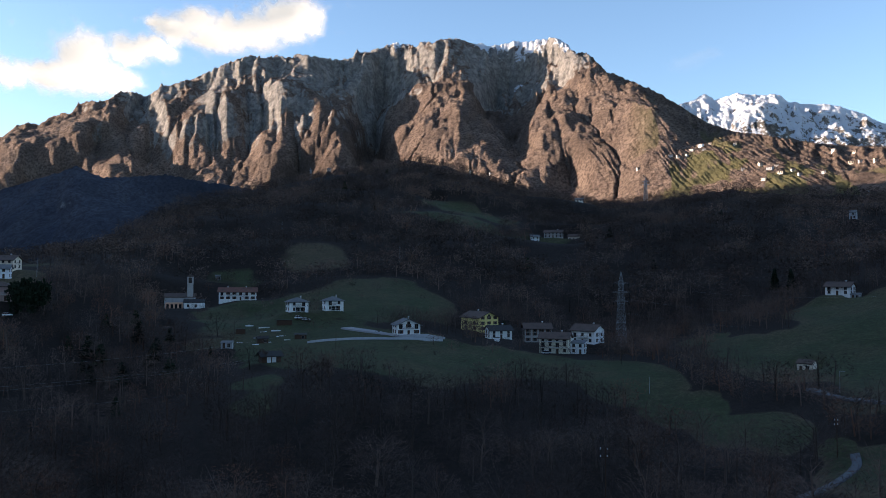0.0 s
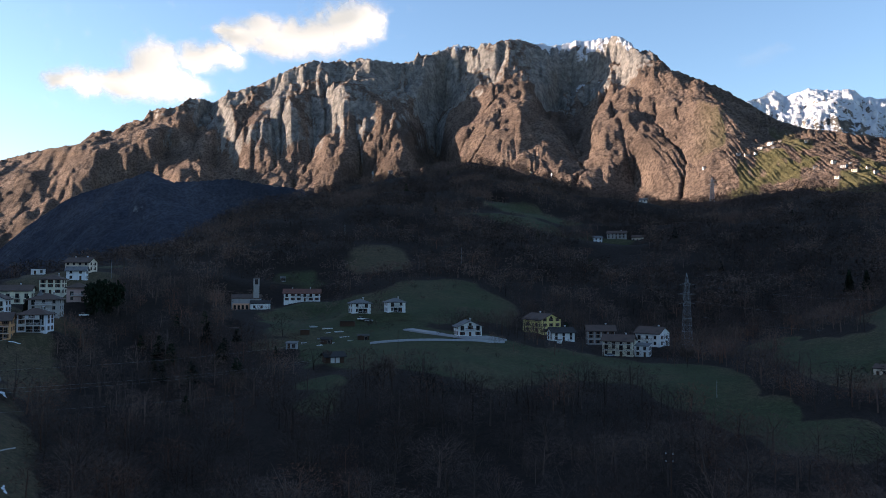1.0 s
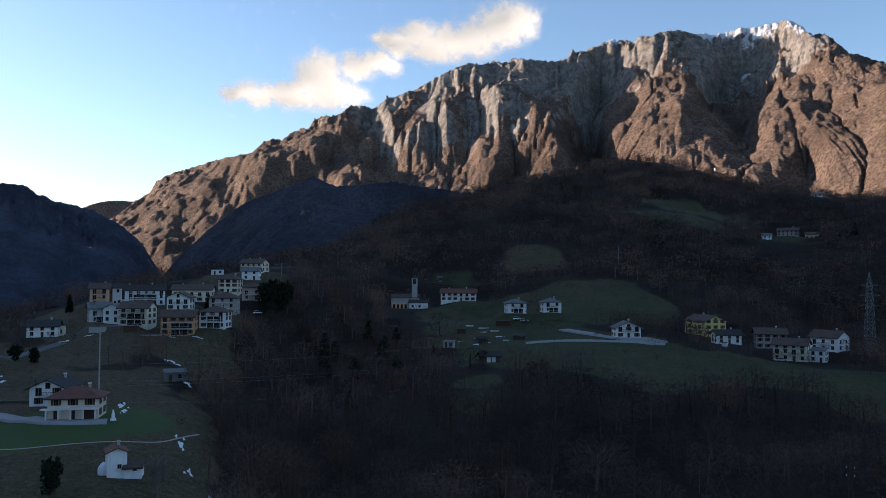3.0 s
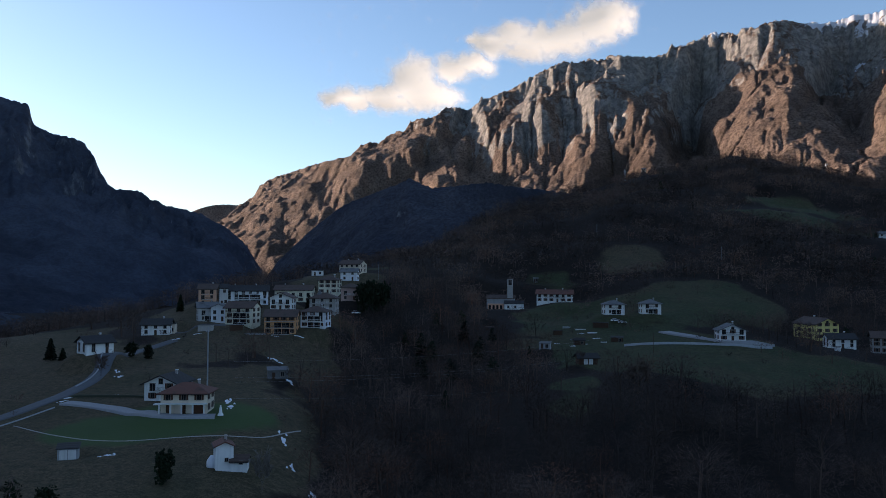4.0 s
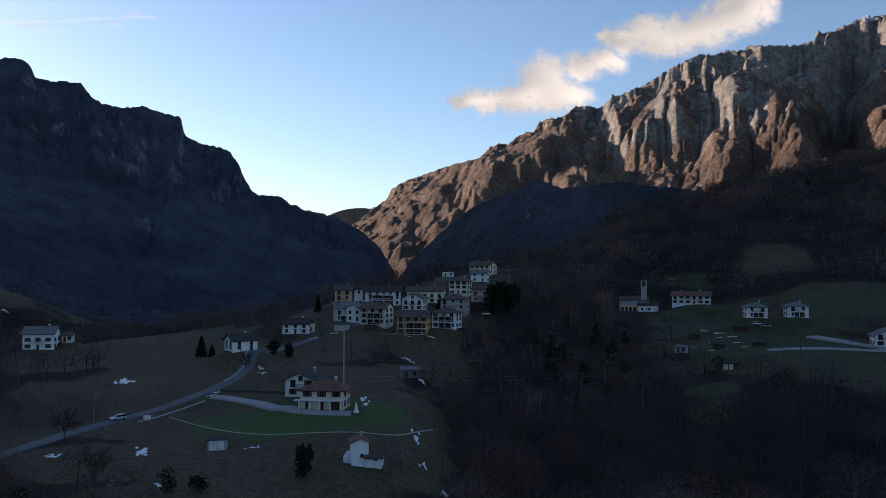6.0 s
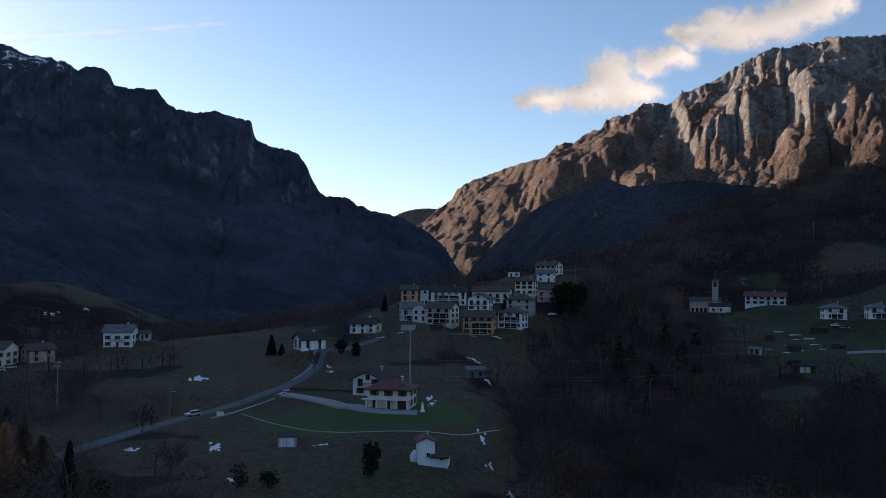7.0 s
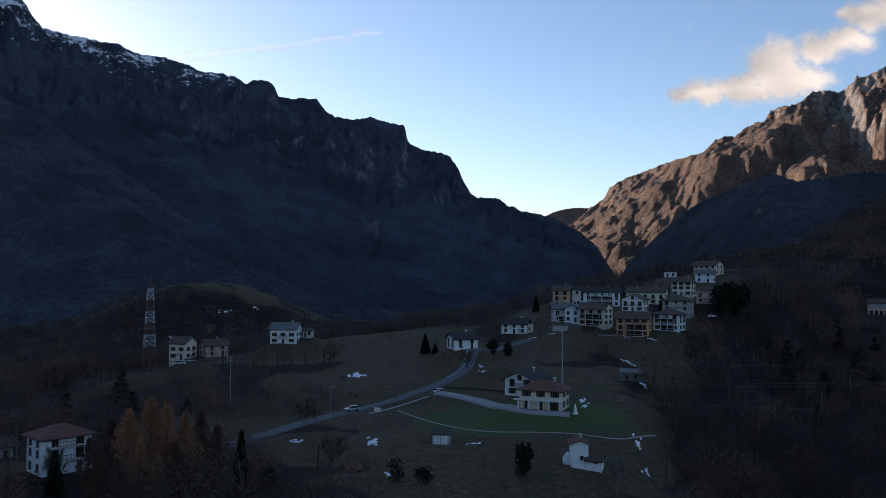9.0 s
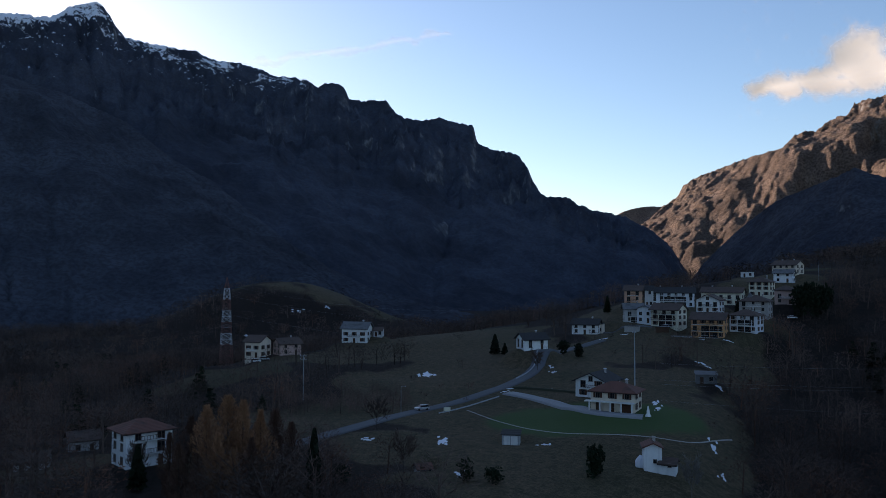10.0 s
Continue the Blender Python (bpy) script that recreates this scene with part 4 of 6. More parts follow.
def build_cloud(name, label, puffs, a0, a1, e0, e1, d, strength):
    azs, els = np.arange(a0, a1, 0.11), np.arange(e0, e1, 0.11)
    a, e = np.meshgrid(azs, els)
    wx = a + 0.7 * fbm(a * 0.9, e * 0.9, 4, 70)
    wy = e + 0.4 * fbm(a * 0.9, e * 0.9, 4, 80)
    body, soft = 0 * a, 0 * a
    for pa, pe, sa_, se_ in puffs:
        soft = soft + np.exp(-((a - pa) / (sa_ * 1.2)) ** 2 - ((e - pe - 0.35) / (se_ * 1.2)) ** 2)
        body = np.maximum(body, 1.22 - np.sqrt(((wx - pa) / (sa_ * 1.5)) ** 2 + ((wy - pe - 0.28) / (se_ * 1.75)) ** 2))
    body = body + 0.28 * fbm(a * 1.7, e * 1.7, 5, 75, 0.55)
    edge = (a > a0 + 0.3) * (a < a1 - 0.3)
    dens = step(body, 0.05, 0.85) * strength * edge
    r = d - 110 * np.sqrt(soft)
    x, y = polar(a, r)
    z = r * np.tan(np.radians(e)) + EYE
    n = Nodes(name + "_vapour")
    # emission puts in the sunlight that vapour would scatter within itself
    dif, tra, glow, tp = n.add("BsdfDiffuse", Color=(0.36, 0.36, 0.36, 1)), n.add("BsdfTranslucent", Color=(0.36, 0.36, 0.36, 1)), n.add("Emission", Color=(1.0, 0.92, 0.77, 1), Strength=0.22), n.add("BsdfTransparent")
    add, add2, mix = n.t.nodes.new("ShaderNodeMixShader"), n.t.nodes.new("ShaderNodeAddShader"), n.t.nodes.new("ShaderNodeMixShader")
    n.link(dif.outputs[0], add.inputs[1])
    n.link(tra.outputs[0], add.inputs[2])
    n.link(add.outputs[0], add2.inputs[0])
    n.link(glow.outputs[0], add2.inputs[1])
    n.link(n.attr("vapour"), mix.inputs[0])
    n.link(tp.outputs[0], mix.inputs[1])
    n.link(add2.outputs[0], mix.inputs[2])
    n.link(mix.outputs[0], n.t.nodes["Material Output"].inputs["Surface"])
    me = mesh_from(name, np.stack([x, y, z], -1).reshape(-1, 3), grid_faces(*a.shape), n.mat, True, {"vapour": dens})
    tagged(new(name, me), label, "cloud", kind="structure")


build_cloud("cloud", "white sunlit cumulus cloud bank over the ridge", PUFFS, 6, 33, 10.5, 20, 4800, 1.0)
build_cloud("cloud_wisp", "faint pale wisp of cloud in blue sky", WISPS, -20.5, -13.5, 13.9, 16.2, 4900, 0.06)
build_cloud("contrail", "thin fading vapour trail high in the sky", [(53 + 1.0 * k, 16.85 - 0.185 * k, 0.9, 0.10) for k in range(14)], 50, 69, 13.5, 17.8, 4850, 0.22)


# ---- building kit ----
def boxes(rows, bm=None):
    """Boxes (centre x, y, z, size x, y, z) in one bmesh."""
    bm = bm or bmesh.new()
    for x, y, z, sx, sy, sz in rows:
        bmesh.ops.create_cube(bm, size=1.0, matrix=Matrix.Translation((x, y, z)) @ Matrix.Diagonal((sx, sy, sz, 1)))
    return bm


def as_mesh(name, bm, material):
    me = bpy.data.meshes.new(name)
    bm.to_mesh(me)
    bm.free()
    me.materials.append(material)
    return me


def part(name, bm, material, parent, label="", at=None):
    """One mesh object under a thing or a part; bm is a bmesh or a ready mesh."""
    me = as_mesh(name, bm, material) if isinstance(bm, bmesh.types.BMesh) else bm
    ob = new(name, me)
    ob.parent = parent
    if at is not None:
        ob.matrix_basis = at
    return tagged(ob, label)


def thing(name, label, category, m, group=""):
    ob = new(name)
    ob.empty_display_size = 0.5
    ob.matrix_basis = m
    return tagged(ob, label, category, group)


def prism(points, y0, y1, bm=None):
    """A closed outline in x and z drawn out along y."""
    bm = bm or bmesh.new()
    a = [bm.verts.new((x, y0, z)) for x, z in points]
    b = [bm.verts.new((x, y1, z)) for x, z in points]
    bm.faces.new(a)
    bm.faces.new(list(reversed(b)))
    for i in range(len(a)):
        j = (i + 1) % len(a)
        bm.faces.new((a[j], a[i], b[i], b[j]))
    bmesh.ops.recalc_face_normals(bm, faces=bm.faces[:])
    return bm


def spin(bm):
    bmesh.ops.rotate(bm, verts=bm.verts[:], cent=(0, 0, 0), matrix=Matrix.Rotation(math.pi / 2, 3, "Z"))
    return bm


def hip_roof(w, d, h, over, thick):
    bm = bmesh.new()
    a, b = w / 2 + over, d / 2 + over
    ridge = max(a - b, 0.05)
    rings = []
    for dz in (0, -thick):
        e = [bm.verts.new(p) for p in ((-a, -b, dz), (a, -b, dz), (a, b, dz), (-a, b, dz))]
        t = [bm.verts.new((-ridge, 0, h + dz)), bm.verts.new((ridge, 0, h + dz))]
        for f in ((e[0], e[1], t[1], t[0]), (e[2], e[3], t[0], t[1]), (e[1], e[2], t[1]), (e[3], e[0], t[0])):
            bm.faces.new(f)
        rings.append(e)
    for i in range(4):
        bm.faces.new((rings[0][i], rings[0][(i + 1) % 4], rings[1][(i + 1) % 4], rings[1][i]))
    bmesh.ops.recalc_face_normals(bm, faces=bm.faces[:])
    return bm


def window_mesh(w, h):
    t = 0.11
    return boxes([(-w / 2, 0, 0, t, 0.12, h + t), (w / 2, 0, 0, t, 0.12, h + t), (0, 0, h / 2, w, 0.12, t), (0, -0.05, -h / 2 - 0.03, w + 0.34, 0.24, 0.1), (0, -0.01, 0, 0.06, 0.06, h)])


WINDOW = as_mesh("window", window_mesh(1.15, 1.45), M["trim"])
PANE = as_mesh("pane", boxes([(0, 0.03, 0, 1.15, 0.03, 1.45)]), M["glass"])
TALL = as_mesh("window", window_mesh(1.5, 2.0), M["trim"])
TALL_PANE = as_mesh("pane", boxes([(0, 0.03, 0, 1.5, 0.03, 2.0)]), M["glass"])
SHUTTER = as_mesh("shutter", boxes([(0, 0, 0, 0.5, 0.06, 1.5)] + [(0, -0.035, -0.6 + 0.2 * k, 0.42, 0.03, 0.05) for k in range(7)]), M["shutter"])
DOOR = as_mesh("door", boxes([(0, 0, 0, 1.0, 0.1, 2.1), (0, -0.06, 0.45, 0.7, 0.04, 0.8), (0, -0.06, -0.5, 0.7, 0.04, 0.8)]), M["wood"])
GARAGE = as_mesh("garage_door", boxes([(0, 0, 0, 2.6, 0.1, 2.2)] + [(0, -0.06, -0.9 + 0.45 * k, 2.5, 0.03, 0.38) for k in range(5)]), M["shutter"])
HANDLE = as_mesh("handle", boxes([(0, 0, 0, 0.14, 0.08, 0.05)]), M["metal"])
SHED_DOOR = as_mesh("door", boxes([(0, 0, 0, 1.5, 0.08, 2.0), (-0.72, -0.05, 0, 0.06, 0.05, 2.0), (0.72, -0.05, 0, 0.06, 0.05, 2.0), (0, -0.05, 0.6, 1.4, 0.04, 0.1)]), M["pale"])


def side_pose(side, w, d, along, z, out=0.06):
    """The place of a thing on a wall: side 0 front, 1 right, 2 left."""
    if side == 0:
        return pose(along, -d / 2 - out, z)
    return pose(w / 2 + out, along, z, 0, 0, 90) if side == 1 else pose(-w / 2 - out, along, z, 0, 0, -90)


def add_window(house, m, tall, shutters):
    win = part("window", TALL if tall else WINDOW, None, house, at=m)
    part("pane", TALL_PANE if tall else PANE, None, win)
    if shutters and not tall:
        for s in (-1, 1):
            part("shutter", SHUTTER, None, win, "brown louvred shutter", pose(s * 0.88, -0.02, 0))


def balcony(house, w, d, z, wide, material):
    slab = part("balcony", boxes([(0, -d / 2 - 0.6, z, wide, 1.2, 0.16)]), M["pale"], house, "projecting balcony slab")
    rows = [(0, -d / 2 - 1.15, z + 1.0, wide, 0.07, 0.08), (0, -d / 2 - 1.15, z + 0.2, wide, 0.05, 0.05)]
    n = int(wide / 0.3)
    rows += [(-wide / 2 + wide * (k + 0.5) / n, -d / 2 - 1.15, z + 0.55, 0.06, 0.05, 0.85) for k in range(n)]
    part("railing", boxes(rows), M[material], slab, "balcony railing with upright bars")


def build_house(name, label, at, turn, w, d, storeys, roof, wall, roofing, extras):
    house = thing(name, label, "house" if name not in ("shed", "hut", "barn", "garage", "hay_shed") else name.replace("_", " "), pose(*at, 0, 0, turn))
    sh, h = 2.6, 2.6 * storeys
    over = 0.35 if w < 6 else 0.85
    depth = 3.0
    if roof == "gablef":
        rise = w * 0.23
        pts = [(-w / 2, -depth), (w / 2, -depth), (w / 2, h), (0, h + rise), (-w / 2, h)]
        part("wall", prism(pts, -d / 2, d / 2), M[wall], house)
        k = rise / (w / 2)
        e = w / 2 + over
        part("roof", prism([(-e, h - over * k), (0, h + rise), (e, h - over * k), (e, h - over * k + 0.24), (0, h + rise + 0.26), (-e, h - over * k + 0.24)], -d / 2 - over * 1.3, d / 2 + over), M[roofing], house)
    elif roof == "gable":
        rise = d * 0.25
        pts = [(-d / 2, -depth), (d / 2, -depth), (d / 2, h), (0, h + rise), (-d / 2, h)]
        part("wall", spin(prism(pts, -w / 2, w / 2)), M[wall], house)
        k = rise / (d / 2)
        e = d / 2 + over
        part("roof", spin(prism([(-e, h - over * k), (0, h + rise), (e, h - over * k), (e, h - over * k + 0.24), (0, h + rise + 0.26), (-e, h - over * k + 0.24)], -w / 2 - over, w / 2 + over)), M[roofing], house)
    elif roof == "hip":
        rise = d * 0.24
        part("wall", boxes([(0, 0, (h - depth) / 2, w, d, h + depth)]), M[wall], house)
        part("roof", hip_roof(w, d, rise + 0.2, over, 0.24), M[roofing], house, at=pose(0, 0, h + 0.05))
    elif roof == "shed":
        rise = 0.0
        part("wall", spin(prism([(-d / 2, -depth), (d / 2, -depth), (d / 2, h + d * 0.16), (-d / 2, h)], -w / 2, w / 2)), M[wall], house)
        e = d / 2 + 0.3
        part("roof", spin(prism([(-e, h - 0.05), (e, h + d * 0.16 + 0.1), (e, h + d * 0.16 + 0.24), (-e, h + 0.1)], -w / 2 - 0.3, w / 2 + 0.3)), M[roofing], house)
    else:
        rise = 0.2
        part("wall", boxes([(0, 0, (h - depth) / 2, w, d, h + depth)]), M[wall], house)
        part("roof", boxes([(0, 0, h + 0.12, w + 0.6, d + 0.6, 0.24)]), M[roofing], house)
    if roof in ("gable", "gablef", "hip"):
        g = w + 2 * over if roof != "gablef" else d + 2 * over
        gut = boxes([(0, -(d / 2 + over + 0.04), h - over * 0.5 + (0.25 if roof == "hip" else 0), g, 0.12, 0.12)]) if roof != "gablef" else boxes([(w / 2 + over + 0.04, 0, h - over * 0.46, 0.12, g, 0.12)])
        part("gutter", gut, M["iron"], house)
        if roof == "gablef":
            part("gutter", boxes([(-w / 2 - over - 0.04, 0, h - over * 0.46, 0.12, g, 0.12)]), M["iron"], house)
    small = w < 6 or storeys < 1.3
    full = max(1, int(round(storeys)))
    shutters = "s" in extras
    if "m" in extras:
        add_window(house, side_pose(0, w, d, 0.4, 1.9) @ Matrix.Diagonal((0.6, 1, 0.5, 1)), False, False)
    elif small:
        if "D" in extras:
            for s in (-0.5, 0.5):
                part("door", SHED_DOOR, None, house, "pale board door", at=pose(s * min(1.9, w * 0.42), -d / 2 - 0.05, 1.05))
        else:
            part("door", DOOR, None, house, at=pose(-w * 0.22, -d / 2 - 0.05, 1.05))
            add_window(house, side_pose(0, w, d, w * 0.22, min(1.6, h - 1.0)), False, False)
            if storeys > 1.5:
                add_window(house, side_pose(0, w, d, 0.3, h - 1.2), False, False)
    else:
        rng = random.Random(int(at[0] * 7 + at[1]))
        n = 3 if "P" in extras else max(2, int(w / 3.2))
        for f in range(full):
            z = sh * f + 1.45
            if z + 0.8 > h + (rise * 0.5 if roof == "gablef" else 0):
                z = h - 0.95
            for k in range(n):
                x = -w / 2 + w * (k + 0.5) / n
                if f == 0 and k == n // 2:
                    door = part("door", DOOR, None, house, at=pose(x, -d / 2 - 0.05, 1.05))
                    part("handle", HANDLE, None, door, "metal handle", at=pose(0.38, -0.1, 0))
                elif "G" in extras and f == 0:
                    if x > 0.5:
                        part("garage_door", GARAGE, None, house, "brown panelled garage door", at=pose(x, -d / 2 - 0.05, 1.12))
                    else:
                        part("door", DOOR, None, house, at=pose(x, -d / 2 - 0.05, 1.05))
                else:
                    tall = f > 0 and "b" in extras and rng.random() < 0.6
                    add_window(house, side_pose(0, w, d, x, z - (0.3 if tall else 0)), tall, shutters)
            for side in (1, 2):
                for k in range(2):
                    add_window(house, side_pose(side, w, d, (-0.24 if k else 0.24) * d, z), False, shutters)
        if roof == "gablef" and rise > 1.8:
            add_window(house, side_pose(0, w, d, 0, h + rise * 0.30), False, False)
        for f in range(1, full):
            if "b" in extras:
                balcony(house, w, d, sh * f + 0.1, w * (0.94 if "bb" in extras else 0.55), "wood" if wall in ("white", "orange", "tan", "paleyellow") else "pale")
        if "P" in extras:
            porch = part("porch_roof", boxes([(-0.5, -d / 2 - 0.9, sh - 0.1, w + 1.5, 1.9, 0.22)]), M["pale"], house, "pale flat porch roof along the front")
            for k in range(5):
                part("pillar", boxes([(-w / 2 + 0.1 + k * (w - 0.4) / 4, -d / 2 - 1.6, sh / 2 - 0.1, 0.34, 0.34, sh)]), M["pale"], porch, "square plastered pillar")
    # no recess is cut: a flat dark panel imitates the shade inside
    if "L" in extras:
        for f in range(max(1, full - 1)):
            shade_panel = part("loggia_shade", boxes([(w * 0.06, -d / 2 - 0.03, sh * f + 1.25, w * 0.5, 0.12, 2.1)]), M["glass"], house, "flat dark panel for the shade of a recess")
            part("ledge", boxes([(w * 0.06, -d / 2 - 0.35, sh * f + 0.12, w * 0.66, 0.7, 0.14), (w * 0.06, -d / 2 - 0.68, sh * f + 1.0, w * 0.66, 0.06, 0.07)]), M["pale"], shade_panel)
            for s in (-0.2, 0.06, 0.32):
                part("post", boxes([(w * s, -d / 2 - 0.12, sh * f + 1.25, 0.22, 0.2, 2.3)]), M[wall], shade_panel)
    for k in range(extras.count("c")):
        x, y = (w * (0.22 - 0.5 * k), d * 0.12) if roof != "gablef" else (w * 0.14, d * (0.2 - 0.4 * k))
        stack = part("chimney", boxes([(x, y, h + rise - 0.1, 0.55, 0.55, 1.6)]), M["stone"], house, "plastered chimney stack")
        part("cap", boxes([(x, y, h + rise + 0.76, 0.8, 0.8, 0.1), (x, y, h + rise + 0.9, 0.6, 0.6, 0.08)]), M["snow"] if k == 0 and w > 9 else M["stone"], stack)
    if "t" in extras:
        bm = bmesh.new()
        bmesh.ops.create_cone(bm, cap_ends=True, segments=10, radius1=1.9, radius2=0.05, depth=3.4, matrix=Matrix.Translation((-w * 0.18, -d * 0.1, h + 2.4)))
        turret = part("turret_roof", bm, M["greyroof"], house, "pointed conical turret roof")
        bm = bmesh.new()
        bmesh.ops.create_cone(bm, cap_ends=True, segments=10, radius1=1.6, radius2=1.6, depth=1.6, matrix=Matrix.Translation((-w * 0.18, -d * 0.1, h + 0.3)))
        part("turret_wall", bm, M["stone"], turret)
    return house


for row in SITES:
    build_house(*row)


# ---- trees ----
def stick(p, q, r0, r1, sides=3):
    """A tapered twig from p to q: vertices and triangles."""
    p, q = np.array(p, float), np.array(q, float)
    d = q - p
    side = np.cross(d, (0.3, 0.2, 1.0) if abs(d[2]) < 0.9 * np.linalg.norm(d) else (1.0, 0.1, 0.0))
    side /= np.linalg.norm(side) + 1e-9
    other = np.cross(d / (np.linalg.norm(d) + 1e-9), side)
    ang = np.arange(sides) * 2 * math.pi / sides
    ring = np.cos(ang)[:, None] * side + np.sin(ang)[:, None] * other
    v = np.concatenate([p + ring * r0, q + ring * r1])
    f = []
    for i in range(sides):
        j = (i + 1) % sides
        f += [(i, j, sides + j), (i, sides + j, sides + i)]
    return v, np.array(f)


def blade(p, q, width, rng):
    """A thin flat spray of twigs from p to q."""
    p, q = np.array(p, float), np.array(q, float)
    s = np.cross(q - p, rng.normal(size=3))
    s *= width / (np.linalg.norm(s) + 1e-9)
    return np.array([p - s * 0.35, p + s * 0.35, p * 0.35 + q * 0.65 + s, q, p * 0.35 + q * 0.65 - s]), np.array([(0, 1, 2), (0, 2, 4), (4, 2, 3)])


def thorn(p, q, width, rng):
    p, q = np.array(p, float), np.array(q, float)
    s = np.cross(q - p, rng.normal(size=3))
    s *= width / (np.linalg.norm(s) + 1e-9)
    return np.array([p - s, p + s, q]), np.array([(0, 1, 2)])


def joined(pieces):
    vs, fs, k = [], [], 0
    for v, f in pieces:
        vs.append(v)
        fs.append(f + k)
        k += len(v)
    return np.concatenate(vs), np.concatenate(fs)


def bare_tree(seed, limbs, twigs, sprays, width=0.012, spread=0.34):
    """A leafless broadleaf of height 1: (trunk and limbs), (twig crown)."""
    rng = np.random.default_rng(seed)
    wood, crown = [stick((0, 0, -0.06), (rng.normal() * 0.02, rng.normal() * 0.02, 0.62), 0.015, 0.005, 4)], []
    for k in range(limbs):
        a = k * 2.4 + rng.random()
        z0 = 0.22 + 0.38 * k / max(limbs - 1, 1)
        reach = spread * (0.65 + 0.5 * rng.random()) * (1.1 - 0.5 * k / limbs)
        base, tip = np.array((0, 0, z0)), np.array((math.cos(a) * reach, math.sin(a) * reach, min(0.97, z0 + 0.22 + 0.22 * rng.random())))
        wood.append(stick(base, tip, 0.0055, 0.0015))
        for j in range(twigs):
            s = 0.35 + 0.6 * rng.random()
            p = base + (tip - base) * s
            q = p + np.array((math.cos(a) * 0.06, math.sin(a) * 0.06, 0.10)) + rng.normal(size=3) * 0.07
            crown.append(thorn(p, q, 0.004, rng))
            for _ in range(sprays):
                o = p + (q - p) * (0.3 + 0.7 * rng.random())
                crown.append(thorn(o, o + rng.normal(size=3) * 0.05 + np.array((math.cos(a) * 0.03, math.sin(a) * 0.03, 0.07)), width, rng))
    return joined(wood), joined(crown)


def far_tree(seed, sprays, width=0.032, long=0.16):
    rng = np.random.default_rng(seed)
    out = [thorn((0, 0, -0.05), (0, 0, 0.7), 0.02, rng)]
    for k in range(sprays):
        a, u = rng.random() * 2 * math.pi, rng.random()
        z = 0.22 + 0.58 * u
        lobe = 1 + 0.22 * math.sin(3 * a + seed) * math.cos(7 * z + seed)
        rad = 0.36 * lobe * math.sqrt(max(0.05, 1 - ((z - 0.52) / 0.50) ** 2)) * rng.random() ** 0.36
        p = np.array((math.cos(a) * rad, math.sin(a) * rad, z))
        q = p + np.array((math.cos(a) * long * 0.55, math.sin(a) * long * 0.55, long * 0.45)) + rng.normal(size=3) * long * 0.5
        out.append(thorn(p, q, width, rng))
    return joined(out)


def conifer(seed, tiers, arms, width=0.030, slim=0.20, droop=-0.05):
    """A spire of needle sprays of height 1: (trunk), (crown)."""
    rng = np.random.default_rng(seed)
    crown = []
    for t in range(tiers):
        z = 0.10 + 0.86 * t / tiers
        reach = slim * (1 - z) ** 0.8 * (0.8 + 0.35 * rng.random()) + 0.012
        for k in range(arms):
            a = rng.random() * 2 * math.pi
            p = np.array((0, 0, z + rng.random() * 0.04))
            q = np.array((math.cos(a) * reach, math.sin(a) * reach, z + droop + 0.05 * rng.random()))
            crown.append(blade(p, q, width * (0.6 + 0.6 * (1 - z)), rng))
    return stick((0, 0, -0.06), (0, 0, 0.97), 0.016, 0.003, 4), joined(crown)


def larch(seed, sprays, slim):
    """A soft column of fine upswept needle sprays: (trunk), (crown)."""
    rng = np.random.default_rng(seed)
    crown = []
    for k in range(sprays):
        z, a = 0.06 + 0.92 * rng.random(), rng.random() * 2 * math.pi
        reach = slim * min(1.0, (1 - z) * 2.3 + 0.04) * (0.6 + 0.4 * min(1.0, z * 4)) * (0.75 + 0.4 * math.sin(a * 2 + 9 * z))
        s = math.sqrt(rng.random())
        p = np.array((math.cos(a) * reach * s * 0.85, math.sin(a) * reach * s * 0.85, z))
        crown.append(thorn(p, p + np.array((math.cos(a) * 0.022, math.sin(a) * 0.022, 0.028)) + rng.normal(size=3) * 0.012, 0.006, rng))
    return stick((0, 0, -0.06), (0, 0, 0.97), 0.012, 0.003, 4), joined(crown)


def bushy(seed, clumps, width=0.06):
    """A dense evergreen of height 1 made of leaf clumps."""
    rng = np.random.default_rng(seed)
    crown = []
    heads = [(rng.normal() * 0.13, rng.normal() * 0.13, 0.22 + 0.60 * rng.random(), 0.17 + 0.10 * rng.random()) for _ in range(11)]
    for k in range(clumps):
        hx, hy, hz, hr = heads[k % len(heads)]
        d = rng.normal(size=3)
        d /= np.linalg.norm(d)
        p = np.array((hx, hy, hz)) + d * hr * (0.4 + 0.6 * rng.random())
        crown.append(blade(p, p + d * 0.05 + rng.normal(size=3) * 0.035, width, rng))
    return stick((0, 0, -0.06), (0, 0, 0.6), 0.035, 0.015, 5), joined(crown)


def scatter(az0, az1, r0, r1, gap, seed, keep):
    """Bearings and distances of a jittered planting, kept where keep(az, r) says so."""
    rng = np.random.default_rng(seed)
    rs, out_a, out_r = r0, [], []
    while rs < r1:
        n = int(radians(az1 - az0) * rs / gap)
        a = az0 + (np.arange(n) + rng.random(n)) * (az1 - az0) / n
        out_a.append(a)
        out_r.append(rs + (rng.random(n) - 0.5) * gap * 1.2)
        rs += gap
    a, r = np.concatenate(out_a), np.concatenate(out_r)
    chance = rng.random(len(a))
    ok = keep(a, r) > chance
    return a[ok], r[ok]


